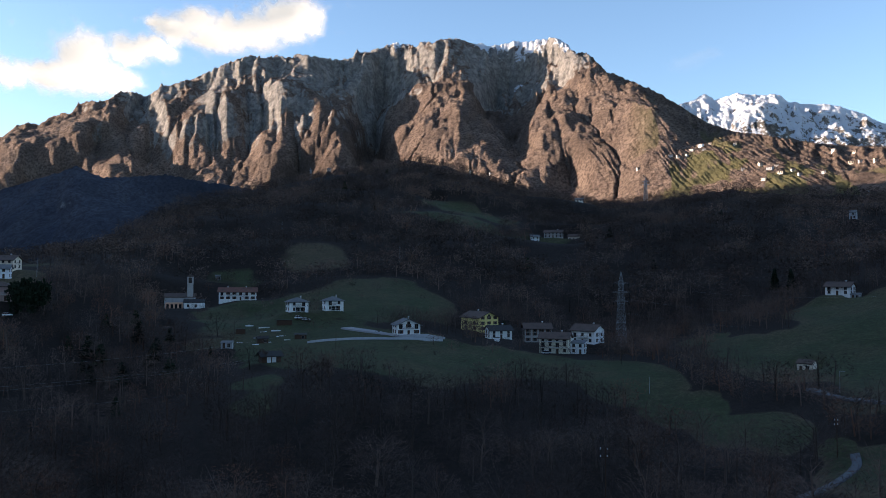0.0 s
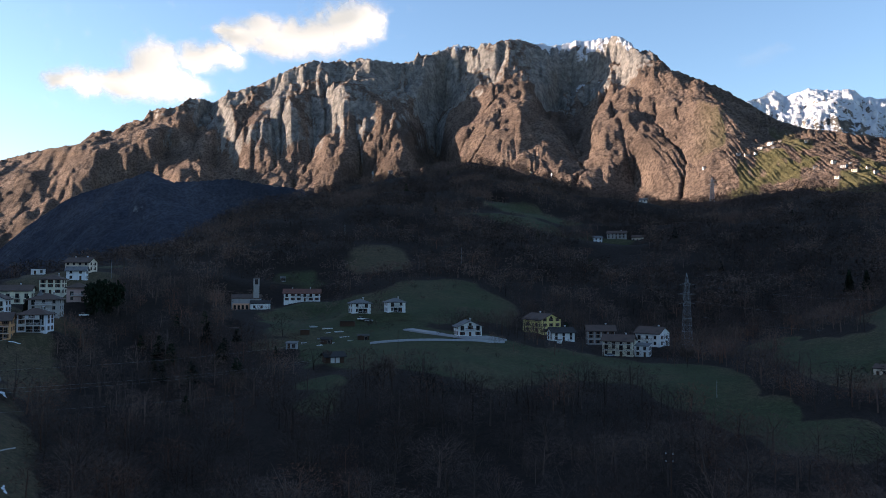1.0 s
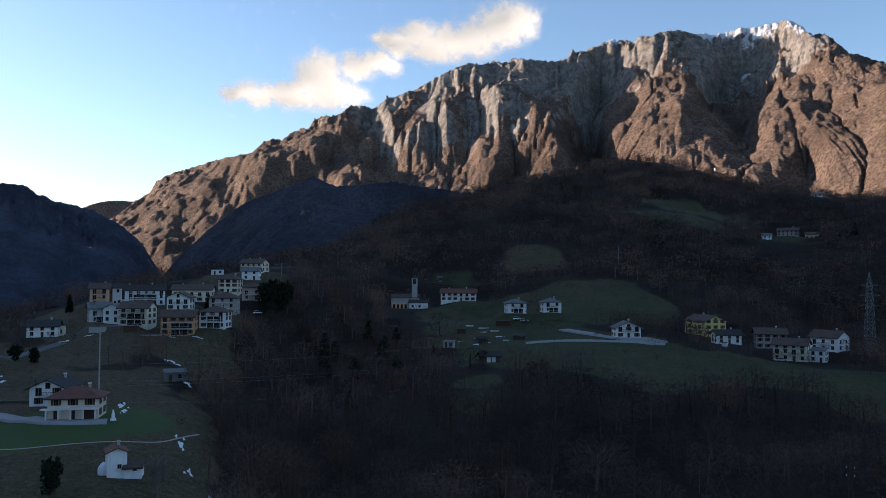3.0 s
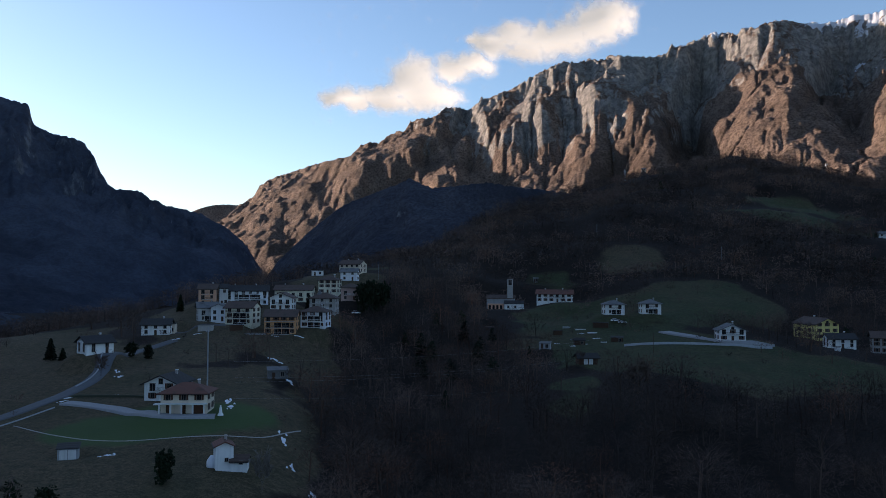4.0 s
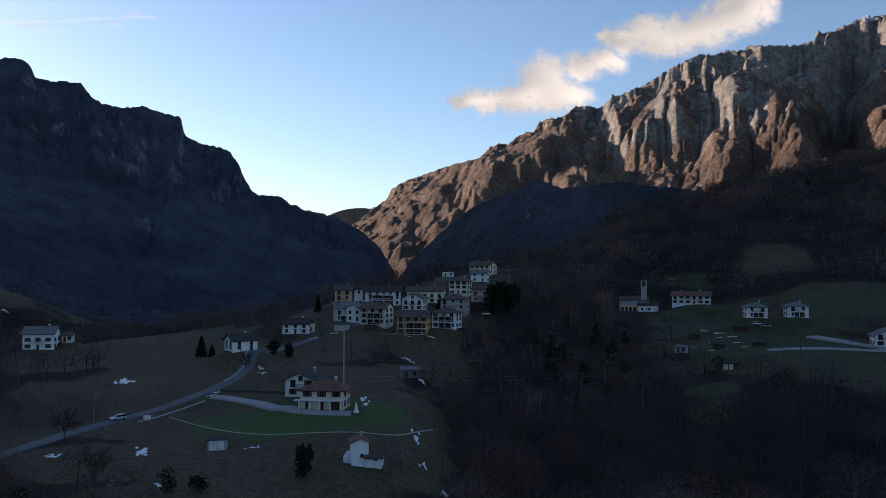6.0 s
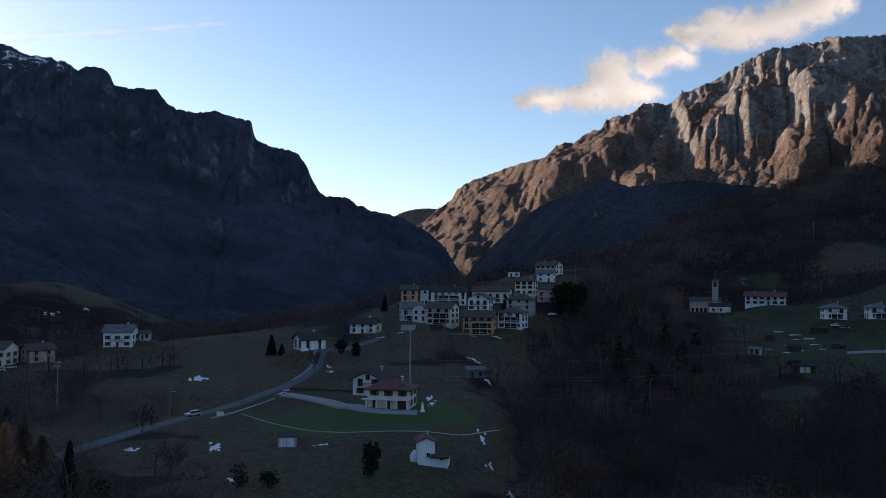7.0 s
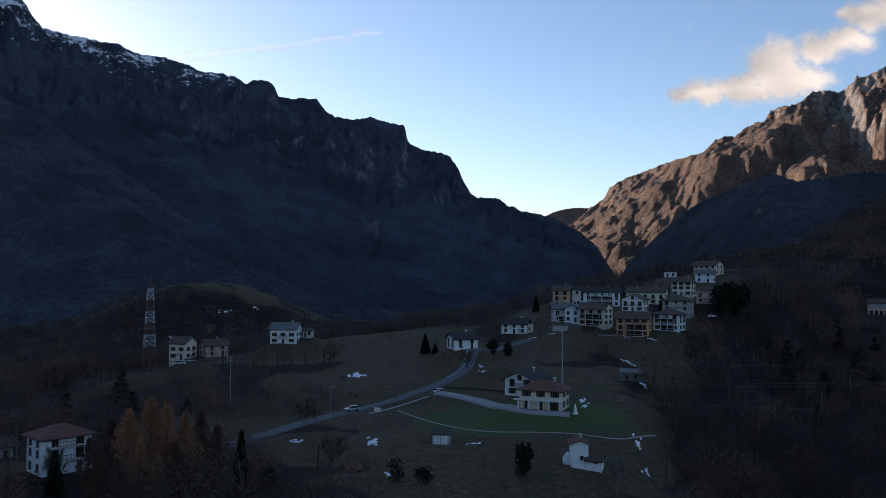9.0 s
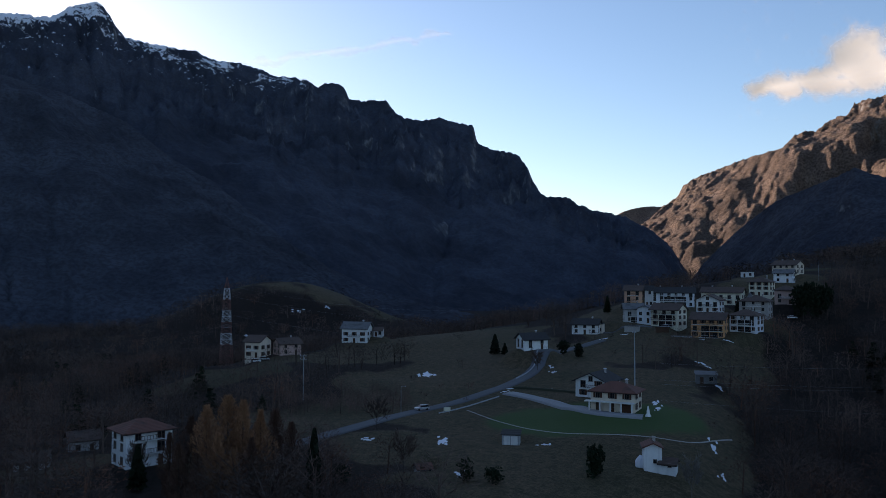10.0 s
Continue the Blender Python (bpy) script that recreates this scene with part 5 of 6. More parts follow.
def wooded(a, r):
    x, y = polar(a, r)
    free = 1 - step(meadow_mask(a, r), 0.25, 0.6)
    free = free * (1 - step(lawn_mask(a, r), 0.05, 0.2))
    clear = np.ones_like(a)
    for px, py, pz, rad in PADS:
        clear = clear * (np.hypot(x - px, y - py) > rad * 1.15 + 2)
        toward = math.hypot(px, py)
        bearing = math.degrees(math.atan2(-px, py))
        clear = clear * ~((np.abs(a - bearing) < math.degrees(rad * 1.0 / toward)) & (r < toward) & (r > toward - (62 if toward < 200 else 32 if toward < 450 else 95)))
    patchy = 0.75 + 0.5 * fbm(x / 60, y / 60, 3, 55)
    return free * clear * np.clip(patchy, 0.25, 1)


class Woods:
    """Gathers trees into one mesh of a kind that nobody could count."""

    def __init__(self):
        self.v, self.f, self.t, self.k = [], [], [], 0

    def plant(self, kinds, az, r, tall, seed, sink=0.3, wide=1.0):
        rng = np.random.default_rng(seed)
        x, y = polar(az, r)
        z = height(az, r) + EYE - sink
        which = rng.integers(0, len(kinds), len(az))
        for i, (v, f) in enumerate(kinds):
            sel = np.nonzero(which == i)[0]
            if not len(sel):
                continue
            h = tall[0] + (tall[1] - tall[0]) * rng.random(len(sel)) ** 1.3
            ang = rng.random(len(sel)) * 2 * math.pi
            c, s = np.cos(ang)[:, None], np.sin(ang)[:, None]
            w = h[:, None] * wide * (0.85 + 0.4 * rng.random(len(sel)))[:, None]
            lean = rng.normal(size=(len(sel), 2)) * 0.05
            vx = (v[None, :, 0] * c - v[None, :, 1] * s) * w + x[sel][:, None] + lean[:, :1] * v[None, :, 2] * h[:, None]
            vy = (v[None, :, 0] * s + v[None, :, 1] * c) * w + y[sel][:, None] + lean[:, 1:] * v[None, :, 2] * h[:, None]
            vz = v[None, :, 2] * h[:, None] + z[sel][:, None]
            self.v.append(np.stack([vx, vy, vz], -1).reshape(-1, 3))
            patch = 0.5 + 1.25 * fbm(x[sel] / 38, y[sel] / 38, 3, 65)
            self.t.append(np.repeat(np.clip(0.75 * rng.random(len(sel)) + 0.5 * patch - 0.12, 0, 1), len(v)))
            off = self.k + np.arange(len(sel))[:, None, None] * len(v)
            self.f.append((f[None] + off).reshape(-1, 3))
            self.k += len(sel) * len(v)

    def finish(self, name, label, category, material):
        if self.v:
            me = mesh_from(name, np.concatenate(self.v), np.concatenate(self.f), material, False, {"tone": np.concatenate(self.t)})
            tagged(new(name, me), label, category, kind="stuff")


NEAR_BARE = [joined([bare_tree(40 + k, 7, 1, 1)[0], far_tree(140 + k, 660, 0.0038, 0.058)]) for k in range(5)]
MID_BARE = [joined([bare_tree(60 + k, 3, 1, 1)[0], far_tree(150 + k, 300, 0.0072, 0.050)]) for k in range(5)]
FAR_BARE = [far_tree(80 + k, 66, 0.023, 0.095) for k in range(8)]
SHRUB = [far_tree(100 + k, 40, 0.04) for k in range(4)]
FIR_FAR = [joined(conifer(120 + k, 11, 6, 0.07)) for k in range(3)]

bare, russet, firs, scrub = Woods(), Woods(), Woods(), Woods()
a, r = scatter(-33, 85, 70, 230, 8.2, 1, wooded)
bare.plant(NEAR_BARE, a, r, (8, 15), 2, wide=1.25)
a, r = scatter(-33, 85, 230, 480, 7.0, 3, wooded)
bare.plant(MID_BARE, a, r, (8, 14), 4, wide=1.1)
a, r = scatter(-33, 40, 480, 1120, 7.4, 5, wooded)
bare.plant(FAR_BARE, a, r, (7, 14), 6, wide=1.3)
a, r = scatter(40, 86, 430, 1050, 12, 7, wooded)
bare.plant(FAR_BARE, a, r, (8, 14), 8, wide=1.25)
a, r = scatter(-33, 85, 75, 700, 21, 9, wooded)
russet.plant(MID_BARE, a, r, (6, 12), 10, wide=1.2)
a, r = scatter(-33, 85, 75, 420, 11, 31, lambda a, r: wooded(a, r) * (fbm(polar(a, r)[0] / 55, polar(a, r)[1] / 55, 3, 58) > 0.10))
russet.plant(MID_BARE, a, r, (7, 13), 32, wide=1.25)
a, r = scatter(64, 86, 235, 480, 11, 35, lambda a, r: wooded(a, r) * 0.35)
firs.plant(FIR_FAR, a, r, (5, 10), 36, wide=1.7)
a, r = scatter(18.5, 25.5, 285, 400, 10, 33, lambda a, r: wooded(a, r) * 0.7)
firs.plant(FIR_FAR, a, r, (5, 10), 34, wide=1.9)
a, r = scatter(-33, 40, 300, 1100, 60, 11, lambda a, r: wooded(a, r) * (fbm(a * 0.2, r / 180, 3, 44) > 0.05))
firs.plant(FIR_FAR, a, r, (6, 10), 12, wide=1.5)
a, r = scatter(-33, 85, 90, 520, 17, 13, lambda a, r: meadow_mask(a, r) * (1 - lawn_mask(a, r)) * (fbm(a * 0.3, r / 60, 3, 46) > 0.12) * 0.6)
scrub.plant(SHRUB, a, r, (1.0, 3.2), 14, 0.15, 1.4)
a, r = scatter(-33, 40, 430, 1000, 9, 16, lambda a, r: meadow_mask(a, r) * 0.5 * (fbm(a * 0.9, r / 30, 3, 47) > 0.2))
bare.plant(FAR_BARE, a, r, (4, 9), 17, wide=1.2)
a, r = scatter(36, 51, 170, 380, 15, 18, lambda a, r: meadow_mask(a, r) * (1 - lawn_mask(a, r)) * 0.22 * (fbm(a * 0.5, r / 50, 3, 49) > 0.0))
bare.plant(MID_BARE, a, r, (2.5, 5.5), 19, wide=1.1)
a, r = scatter(54.5, 64.5, 224, 256, 3.2, 21, lambda a, r: 0.9 * (wooded(a, r) > -1))
bare.plant(MID_BARE, a, r, (3.0, 6.5), 22, wide=1.2)
a, r = scatter(1, 21, 370, 560, 8, 23, lambda a, r: meadow_mask(a, r) * 0.85 * (fbm(a * 0.45, r / 40, 3, 57) > 0.06))
bare.plant(FAR_BARE, a, r, (2.5, 6), 24, wide=1.3)
a, r = scatter(-12, 1, 335, 372, 9, 25, lambda a, r: 0.45 + 0 * a)
bare.plant(MID_BARE, a, r, (3.5, 7.5), 26, wide=1.2)
a, r = scatter(9, 16, 352, 385, 9, 27, lambda a, r: 0.35 + 0 * a)
bare.plant(MID_BARE, a, r, (2.5, 5.0), 28, wide=1.2)
a, r = scatter(29, 44, 318, 338, 7, 29, lambda a, r: 0.5 + 0 * a)
bare.plant(MID_BARE, a, r, (2.0, 5.0), 30, wide=1.3)
bare.finish("bare_woodland", "leafless grey-brown broadleaf woods on the slopes", "woodland", M["woods"])
russet.finish("russet_woodland", "scattered trees with withered russet leaves", "woodland", M["russet"])
firs.finish("fir_wood", "dark firs scattered among bare trees", "woodland", M["fir"])
scrub.finish("scrub", "low leafless bushes on the pasture", "shrubs", M["woods"])


def tree(name, label, az, r, tall, shape, wood, leaf, wide=1.0, turn=0.0, group="", lift=0.0):
    """One tree with its trunk and crown."""
    p = spot(az, r, -0.2 + lift)
    t = thing(name, label, "tree", pose(*p, 0, 0, turn), group)
    for piece, (v, f), material in (("trunk", shape[0], wood), ("crown", shape[1], leaf)):
        me = mesh_from(piece, v * np.array((tall * wide, tall * wide, tall)), f, M[material], False, {"tone": np.full(len(v), 0.55)})
        part(piece, me, None, t)
    return t


for k, (az, r, tall) in enumerate([(71.0, 150, 12), (68.6, 150, 17), (67.2, 153, 18.5), (66.2, 151, 18), (65.0, 152, 16), (69.6, 156, 14), (64.0, 158, 15), (70.4, 146, 11), (67.9, 146, 13), (65.6, 147, 12), (62.9, 155, 13), (69.2, 143, 10), (66.8, 142, 11)]):
    tree("larch", "tall larch with orange-brown autumn needles" if k in (1, 2, 3, 4, 8, 12) else "dull brown larch that has lost most needles", az, r, tall, larch(200 + k, 3000, 0.20 + 0.025 * (k % 3)), "bark", "larch" if k in (1, 2, 3, 4, 8, 12) else "russet", 1.0, 40 * k, "larch grove")
for k, (az, r, tall, wide) in enumerate([(61.3, 146, 14.0, 0.7), (73.0, 157, 9, 1.1), (48.5, 318, 8.5, 1.4), (47.8, 312, 5, 1.7), (16.2, 330, 5, 1.0), (31.9, 392, 8, 1.5), (40.6, 395, 9, 1.1), (-23.6, 470, 12, 1.2), (-22.6, 475, 13, 1.2)]):
    tree("fir", "dark green fir beside the pasture", az, r, tall, conifer(230 + k, 26, 14, 0.042, 0.22), "bark", "fir", wide, 33 * k)
for k, (az, r, tall, wide) in enumerate([(27.95, 400, 15, 0.66), (27.3, 404, 17, 0.62), (26.7, 408, 14, 0.7), (41.35, 160, 5.8, 0.85), (42.6, 300, 5.0, 1.1), (43.6, 306, 5.0, 1.2), (59.5, 156, 4, 1.1), (50.6, 154, 4.8, 0.9), (48.6, 152, 3.6, 1.2)]):
    tree("evergreen_tree", "dense dark evergreen tree with a rounded crown", az, r, tall, bushy(260 + k, 950 if k < 7 else 460), "bark", "fir", wide, 50 * k)
for k, (az, r, tall, wide) in enumerate([(8.6, 255, 10, 1.25), (35.0, 158, 8, 0.7), (73.0, 160, 8, 0.7), (56.9, 200, 8, 0.9), (55.0, 160, 8, 0.9), (12.6, 300, 5, 1.2), (-12.6, 330, 9, 1.0), (45.5, 275, 7, 1.1)]):
    tree("bare_tree", "leafless tree with fine spreading twigs", az, r, tall, bare_tree(280 + k, 12, 8, 8, 0.011), "birch" if k == 1 else "bark", "birch" if k == 1 else "woods", wide, 70 * k)


# ---- church ----
def build_church():
    x, y = polar(17.9, 466)
    z = -17.6 + EYE
    church = thing("church", "small white village church with a slender square bell tower", "church", pose(x, y, z, 0, 0, 17.9 - 4))
    part("nave_wall", spin(prism([(-4, -3), (4, -3), (4, 6.2), (0, 8.0), (-4, 6.2)], -8, 8)), M["concrete"], church, at=pose(-3, 4, 0))
    part("nave_roof", spin(prism([(-4.6, 5.9), (0, 8.0), (4.6, 5.9), (4.6, 6.2), (0, 8.3), (-4.6, 6.2)], -8.4, 8.4)), M["brownroof"], church, at=pose(-3, 4, 0))
    part("portico_wall", boxes([(-5.5, -2.4, 1.0, 9, 3.6, 4.4)]), M["tan"], church, "ochre arcade wall")
    part("portico_roof", spin(prism([(-2.6, 3.1), (2.6, 4.6), (2.6, 4.85), (-2.6, 3.35)], -10.8, 0.2)), M["darkroof"], church, at=pose(0, -2.2, 0))
    # the wall is solid: thin dark boxes stand for shade in the arcade
    for k in range(4):
        part("arch_shade", boxes([(-8.8 + 2.2 * k, -4.22, 1.2, 1.3, 0.1, 2.3)]), M["glass"], church, "dark panel for a shaded arcade opening")
    annex = part("annex_wall", spin(prism([(-3, -3), (3, -3), (3, 3.4), (0, 4.9), (-3, 3.4)], -4.6, 4.6)), M["white"], church, "bright white annex wall", at=pose(4.4, -2.6, 0))
    part("annex_roof", spin(prism([(-3.5, 3.1), (0, 4.9), (3.5, 3.1), (3.5, 3.35), (0, 5.15), (-3.5, 3.35)], -5, 5)), M["darkroof"], annex)
    for k in (-2.4, 1.6):
        win = part("window", WINDOW, None, annex, at=pose(k, -3.06, 1.5))
        part("pane", PANE, None, win)
    tower = part("tower", boxes([(0, 0, 5, 3.0, 3.0, 17), (0, 0, 13.5, 3.4, 3.4, 0.3), (0, 0, 9.4, 3.16, 3.16, 0.2)]), M["stone"], church, "slender square bell tower", at=pose(2.6, 1.2, 0))
    posts = [(sx * 1.3, sy * 1.3, 15.4, 0.6, 0.6, 3.4) for sx in (-1, 1) for sy in (-1, 1)]
    part("belfry", boxes(posts + [(0, 0, 17.2, 3.4, 3.4, 0.4), (0, 0, 13.8, 3.0, 3.0, 0.3)]), M["stone"], tower, "open belfry with corner posts")
    bm = bmesh.new()
    bmesh.ops.create_cone(bm, cap_ends=True, segments=4, radius1=2.6, radius2=0.05, depth=1.7, matrix=Matrix.Translation((0, 0, 18.2)) @ Matrix.Rotation(math.pi / 4, 4, "Z"))
    part("tower_roof", bm, M["brownroof"], tower)
    bm = bmesh.new()
    bmesh.ops.create_cone(bm, cap_ends=True, segments=10, radius1=0.6, radius2=0.3, depth=0.9, matrix=Matrix.Translation((0, 0, 15.6)))
    part("bell", bm, M["iron"], tower)
    part("sacristy", boxes([(8.2, 3.2, 1.6, 4.2, 5, 6.2)]), M["bluewhite"], church, "low pale sacristy block")


build_church()


# ---- pylons, masts and wires ----
def beams(pairs, thick):
    pieces = [stick(a, b, thick, thick, 4) for a, b in pairs]
    return joined(pieces)


def lattice_pylon(label, az, r, tall, base, paint, arms, turn=0.0, thick=0.09):
    """A four-legged lattice mast with cross arms; paint gives the colour of each band from the ground up."""
    p = spot(az, r, -0.3)
    mast = thing("lattice_pylon", label, "pylon", pose(*p, 0, 0, az + turn))
    bands = len(paint)

    def half(z):
        return base / 2 * (1 - 0.55 * z / (tall * 0.85)) if z < tall * 0.85 else base / 2 * 0.45 * max(0.08, 1 - (z - tall * 0.85) / (tall * 0.15))

    for b, colour in enumerate(paint):
        z0, z1 = tall * b / bands, tall * (b + 1) / bands
        pairs, n = [], max(2, int(12 / bands))
        for k in range(n):
            za, zb = z0 + (z1 - z0) * k / n, z0 + (z1 - z0) * (k + 1) / n
            ha, hb = half(za), half(zb)
            ca, cb = [(-ha, -ha, za), (ha, -ha, za), (ha, ha, za), (-ha, ha, za)], [(-hb, -hb, zb), (hb, -hb, zb), (hb, hb, zb), (-hb, hb, zb)]
            for i in range(4):
                j = (i + 1) % 4
                pairs += [(ca[i], cb[i]), (ca[i], cb[j]), (ca[j], cb[i]), (cb[i], cb[j])]
        v, f = beams(pairs, thick)
        part("lattice_section", mesh_from("lattice_section", v, f, M[colour]), None, mast)
    for share, reach in arms:
        z = tall * share
        pairs = []
        for s in (-1, 1):
            pairs += [((0, 0, z), (s * reach, 0, z + 0.3)), ((0, 0, z + 1.3), (s * reach, 0, z + 0.3)), ((0, 0, z), (s * reach * 0.6, 0, z + 0.6))]
        v, f = beams(pairs, thick)
        arm = part("cross_arm", mesh_from("cross_arm", v, f, M["metal"]), None, mast)
        for s in (-1, 1):
            v, f = beams([((s * reach, 0, z + 0.2), (s * reach, 0, z - 1.3))], 0.11)
            part("insulator", mesh_from("insulator", v, f, M["glass"]), None, arm)
    return p


def pole(label, az, r, tall, material, thick=0.16, arms=(), lamp=False, lift=0.0):
    p = spot(az, r, -0.3 + lift)
    thing_ = thing("pole", label, "pole", pose(*p, 0, 0, az))
    v, f = stick((0, 0, 0), (0, 0, tall), thick, thick * 0.6, 8)
    part("shaft", mesh_from("shaft", v, f, M[material]), None, thing_)
    for z, reach in arms:
        bar = part("crossbar", boxes([(0, 0, z, reach * 2, 0.14, 0.14)]), M["wood" if material == "wood" else "metal"], thing_)
        for s in (-1, 0.35):
            part("insulator", boxes([(s * reach, 0, z + 0.25, 0.12, 0.12, 0.4)]), M["whitepaint"], bar)
    if lamp:
        part("lamp_head", boxes([(0.6, 0, tall, 1.2, 0.12, 0.12), (1.2, 0, tall - 0.08, 0.5, 0.25, 0.14)]), M["metal"], thing_)
    return p


lattice_pylon("tall grey lattice power pylon above the meadow", -12.6, 385, 36, 4.2, ("metal", "metal", "metal"), ((0.84, 3.6), (0.72, 4.2), (0.60, 3.6)), 20, 0.04)
lattice_pylon("red and white striped lattice tower beside houses", 67.4, 330, 36, 4.8, ("redpaint", "redpaint", "whitepaint", "redpaint", "whitepaint", "redpaint", "whitepaint", "redpaint"), ((0.80, 1.6), (0.62, 2.0), (0.44, 2.4)), 10, 0.05)
lattice_pylon("grey lattice pylon on the sunlit far slope", -14.3, 985, 30, 5, ("metal", "metal"), ((0.85, 4.0), (0.72, 4.6)), 10, 0.2)
lattice_pylon("thin lattice mast near the crest of the wooded hill", 9.5, 1000, 24, 3.5, ("metal", "metal"), ((0.85, 2.0),), 10, 0.2)
lattice_pylon("grey lattice pylon on the far slope above the wood", -28.2, 985, 26, 5, ("metal", "metal"), ((0.85, 4.0),), 10, 0.2)
pole("tall pale concrete pole behind the houses", 38.75, 243, 18.5, "concrete", 0.24, ((17.2, 0.6),))
pole("steel mast at the edge of the field", 62.1, 250, 14.5, "metal", 0.2, ((14.2, 1.0), (13.2, 0.9)))
pole("wooden power pole with cross bars among trees", -11.5, 168, 16, "wood", 0.18, ((15.5, 1.0), (14.0, 1.0)))
pole("wooden pole at the side of the lane", -26.2, 205, 9, "wood", 0.14, ((8.6, 0.5), (7.6, 0.5)))
pole("thin pale pole on the meadow slope", -14.5, 280, 6, "concrete", 0.10)
pole("thin pole on the hill pasture", 11.45, 605, 15, "metal", 0.16)
pole("thin pole below the wood", 3.1, 540, 12, "metal", 0.14)
pole("street lamp pole beside the road", 55.2, 226, 7.5, "metal", 0.09, (), True)
pole("street lamp pole above the lane", -26.4, 268, 7, "metal", 0.09, (), True)
pole("dark wooden pole on the meadow", 7.6, 318, 8, "wood", 0.12)
pole("thin pole beside the village gardens", 27.0, 455, 9, "metal", 0.12)


def wire(label, a, b, sag, thick=0.012):
    cu = bpy.data.curves.new("overhead_wire", "CURVE")
    cu.dimensions, cu.bevel_depth, cu.bevel_resolution = "3D", thick, 0
    sp = cu.splines.new("POLY")
    sp.points.add(24)
    for k in range(25):
        u = k / 24
        p = a + (b - a) * u
        sp.points[k].co = (p.x, p.y, p.z - sag * 4 * u * (1 - u), 1)
    cu.materials.append(M["metal"])
    tagged(new("overhead_wire", cu), label, "wire", "power lines")


def aloft(az, r, el):
    x, y = polar(az, r)
    return Vector((float(x), float(y), EYE + r * math.tan(radians(el))))


for e0, e1 in ((-4.7, -5.8), (-6.0, -7.2), (-7.6, -8.3), (-5.9, -6.9)):
    wire("thin power line spanning the ravine", aloft(12.0, 330, e0 + 0.4), aloft(37.0, 215, e1), 2.0)
for e in (-0.6, -1.3, -2.6):
    wire("thin power line leaving the striped tower", aloft(67.2, 330, e), aloft(50.0, 460, e - 1.6), 4.0)
for e in (-0.3, -1.4, -2.4):
    wire("thin power line leaving the grey pylon", aloft(-12.9, 385, e), aloft(-33.0, 420, e - 0.3), 5.0)


# ---- road, drives, walls ----
def ribbon(name, label, points, width, material, lift=0.16, kind="structure", tall=None, category="road"):
    """A strip laid on the ground along bearing-and-distance points; with tall, a low wall instead."""
    pts = np.array(points, float)
    s = np.concatenate([[0], np.cumsum(np.hypot(np.diff(pts[:, 1]), np.radians(np.diff(pts[:, 0])) * pts[:-1, 1]))])
    n = max(8, int(s[-1] / 2.0))
    t = np.linspace(0, s[-1], n)
    az, r = np.interp(t, s, pts[:, 0]), np.interp(t, s, pts[:, 1])
    for _ in range(5):
        az[1:-1], r[1:-1] = (az[:-2] + az[1:-1] * 2 + az[2:]) / 4, (r[:-2] + r[1:-1] * 2 + r[2:]) / 4
    x, y = polar(az, r)
    dx, dy = np.gradient(x), np.gradient(y)
    k = np.hypot(dx, dy)
    nx, ny = -dy / k, dx / k
    rows, cols = [], np.linspace(-0.5, 0.5, 5)
    for c in cols:
        px, py = x + nx * c * width, y + ny * c * width
        z = height(np.degrees(np.arctan2(-px, py)), np.hypot(px, py)) + EYE
        rows.append(np.stack([px, py, z], -1))
    rows = np.array(rows)
    if tall is None:
        rows[:, :, 2] = rows[:, :, 2].max(0) * 0.6 + rows[:, :, 2] * 0.4 + lift
        top = rows
        low = rows[[0, -1]] - np.array((0, 0, 1.2))
        ring = np.concatenate([low[:1], top, low[1:]])
    else:
        base = rows[:, :, 2].min(0)
        ring = np.stack([rows[0], rows[0], rows[-1], rows[-1]])
        ring[0, :, 2] = ring[3, :, 2] = base - 0.8
        ring[1, :, 2] = ring[2, :, 2] = rows[:, :, 2].max(0) + tall
    me = mesh_from(name, ring.reshape(-1, 3), grid_faces(*ring.shape[:2]), M[material], tall is None)
    return tagged(new(name, me), label, category, kind=kind)


ribbon("road", "narrow grey asphalt road winding up to the village", [(64, 186), (60.6, 196), (58.9, 202), (55.7, 216), (53.6, 229), (50.3, 240), (47.7, 254), (46.0, 270), (45.4, 284), (45.0, 294), (43.8, 311), (42.4, 320), (41.0, 328)], 4.8, "asphalt")
ribbon("road_edge", "pale kerb wall beside the road bend", [(47.0, 264), (46.1, 272), (45.7, 282), (45.4, 292)], 0.35, "concrete", tall=0.5, category="kerb")
ribbon("road_edge", "pale kerb wall beside the road", [(52.5, 221), (50.0, 231), (48.2, 239)], 0.2, "concrete", tall=0.3, category="kerb")
ribbon("drive", "pale gravel drive curving to the cream house", [(47.6, 243), (46.2, 237), (44.8, 229), (43.2, 219), (42.0, 207), (40.5, 203.5), (38.2, 203)], 4.2, "gravel", 0.2)
ribbon("lawn_wall", "low pale stone edging round the lawn", [(50.5, 224), (48.5, 207), (46.0, 197), (43.0, 191), (39.5, 188), (36.0, 187), (34.8, 189), (33.4, 199), (32.4, 208)], 0.26, "stone", tall=0.10, category="wall")
ribbon("hedge", "low dark hedge with snow along the drive", [(47.2, 250), (45.4, 246), (43.6, 241), (42.6, 238)], 0.8, "hedge", tall=0.55, category="hedge")
ribbon("terrace", "pale concrete drive to the white chalet", [(6.9, 372), (5.5, 360), (4.0, 353), (2.8, 343), (1.6, 345), (0.2, 356)], 6.0, "gravel", 0.3)
ribbon("retaining_wall", "long pale concrete retaining wall below the chalet", [(9.6, 336), (7.5, 336), (5.0, 337), (3.0, 338), (1.2, 340), (0.0, 348)], 0.5, "concrete", tall=0.9, category="wall")
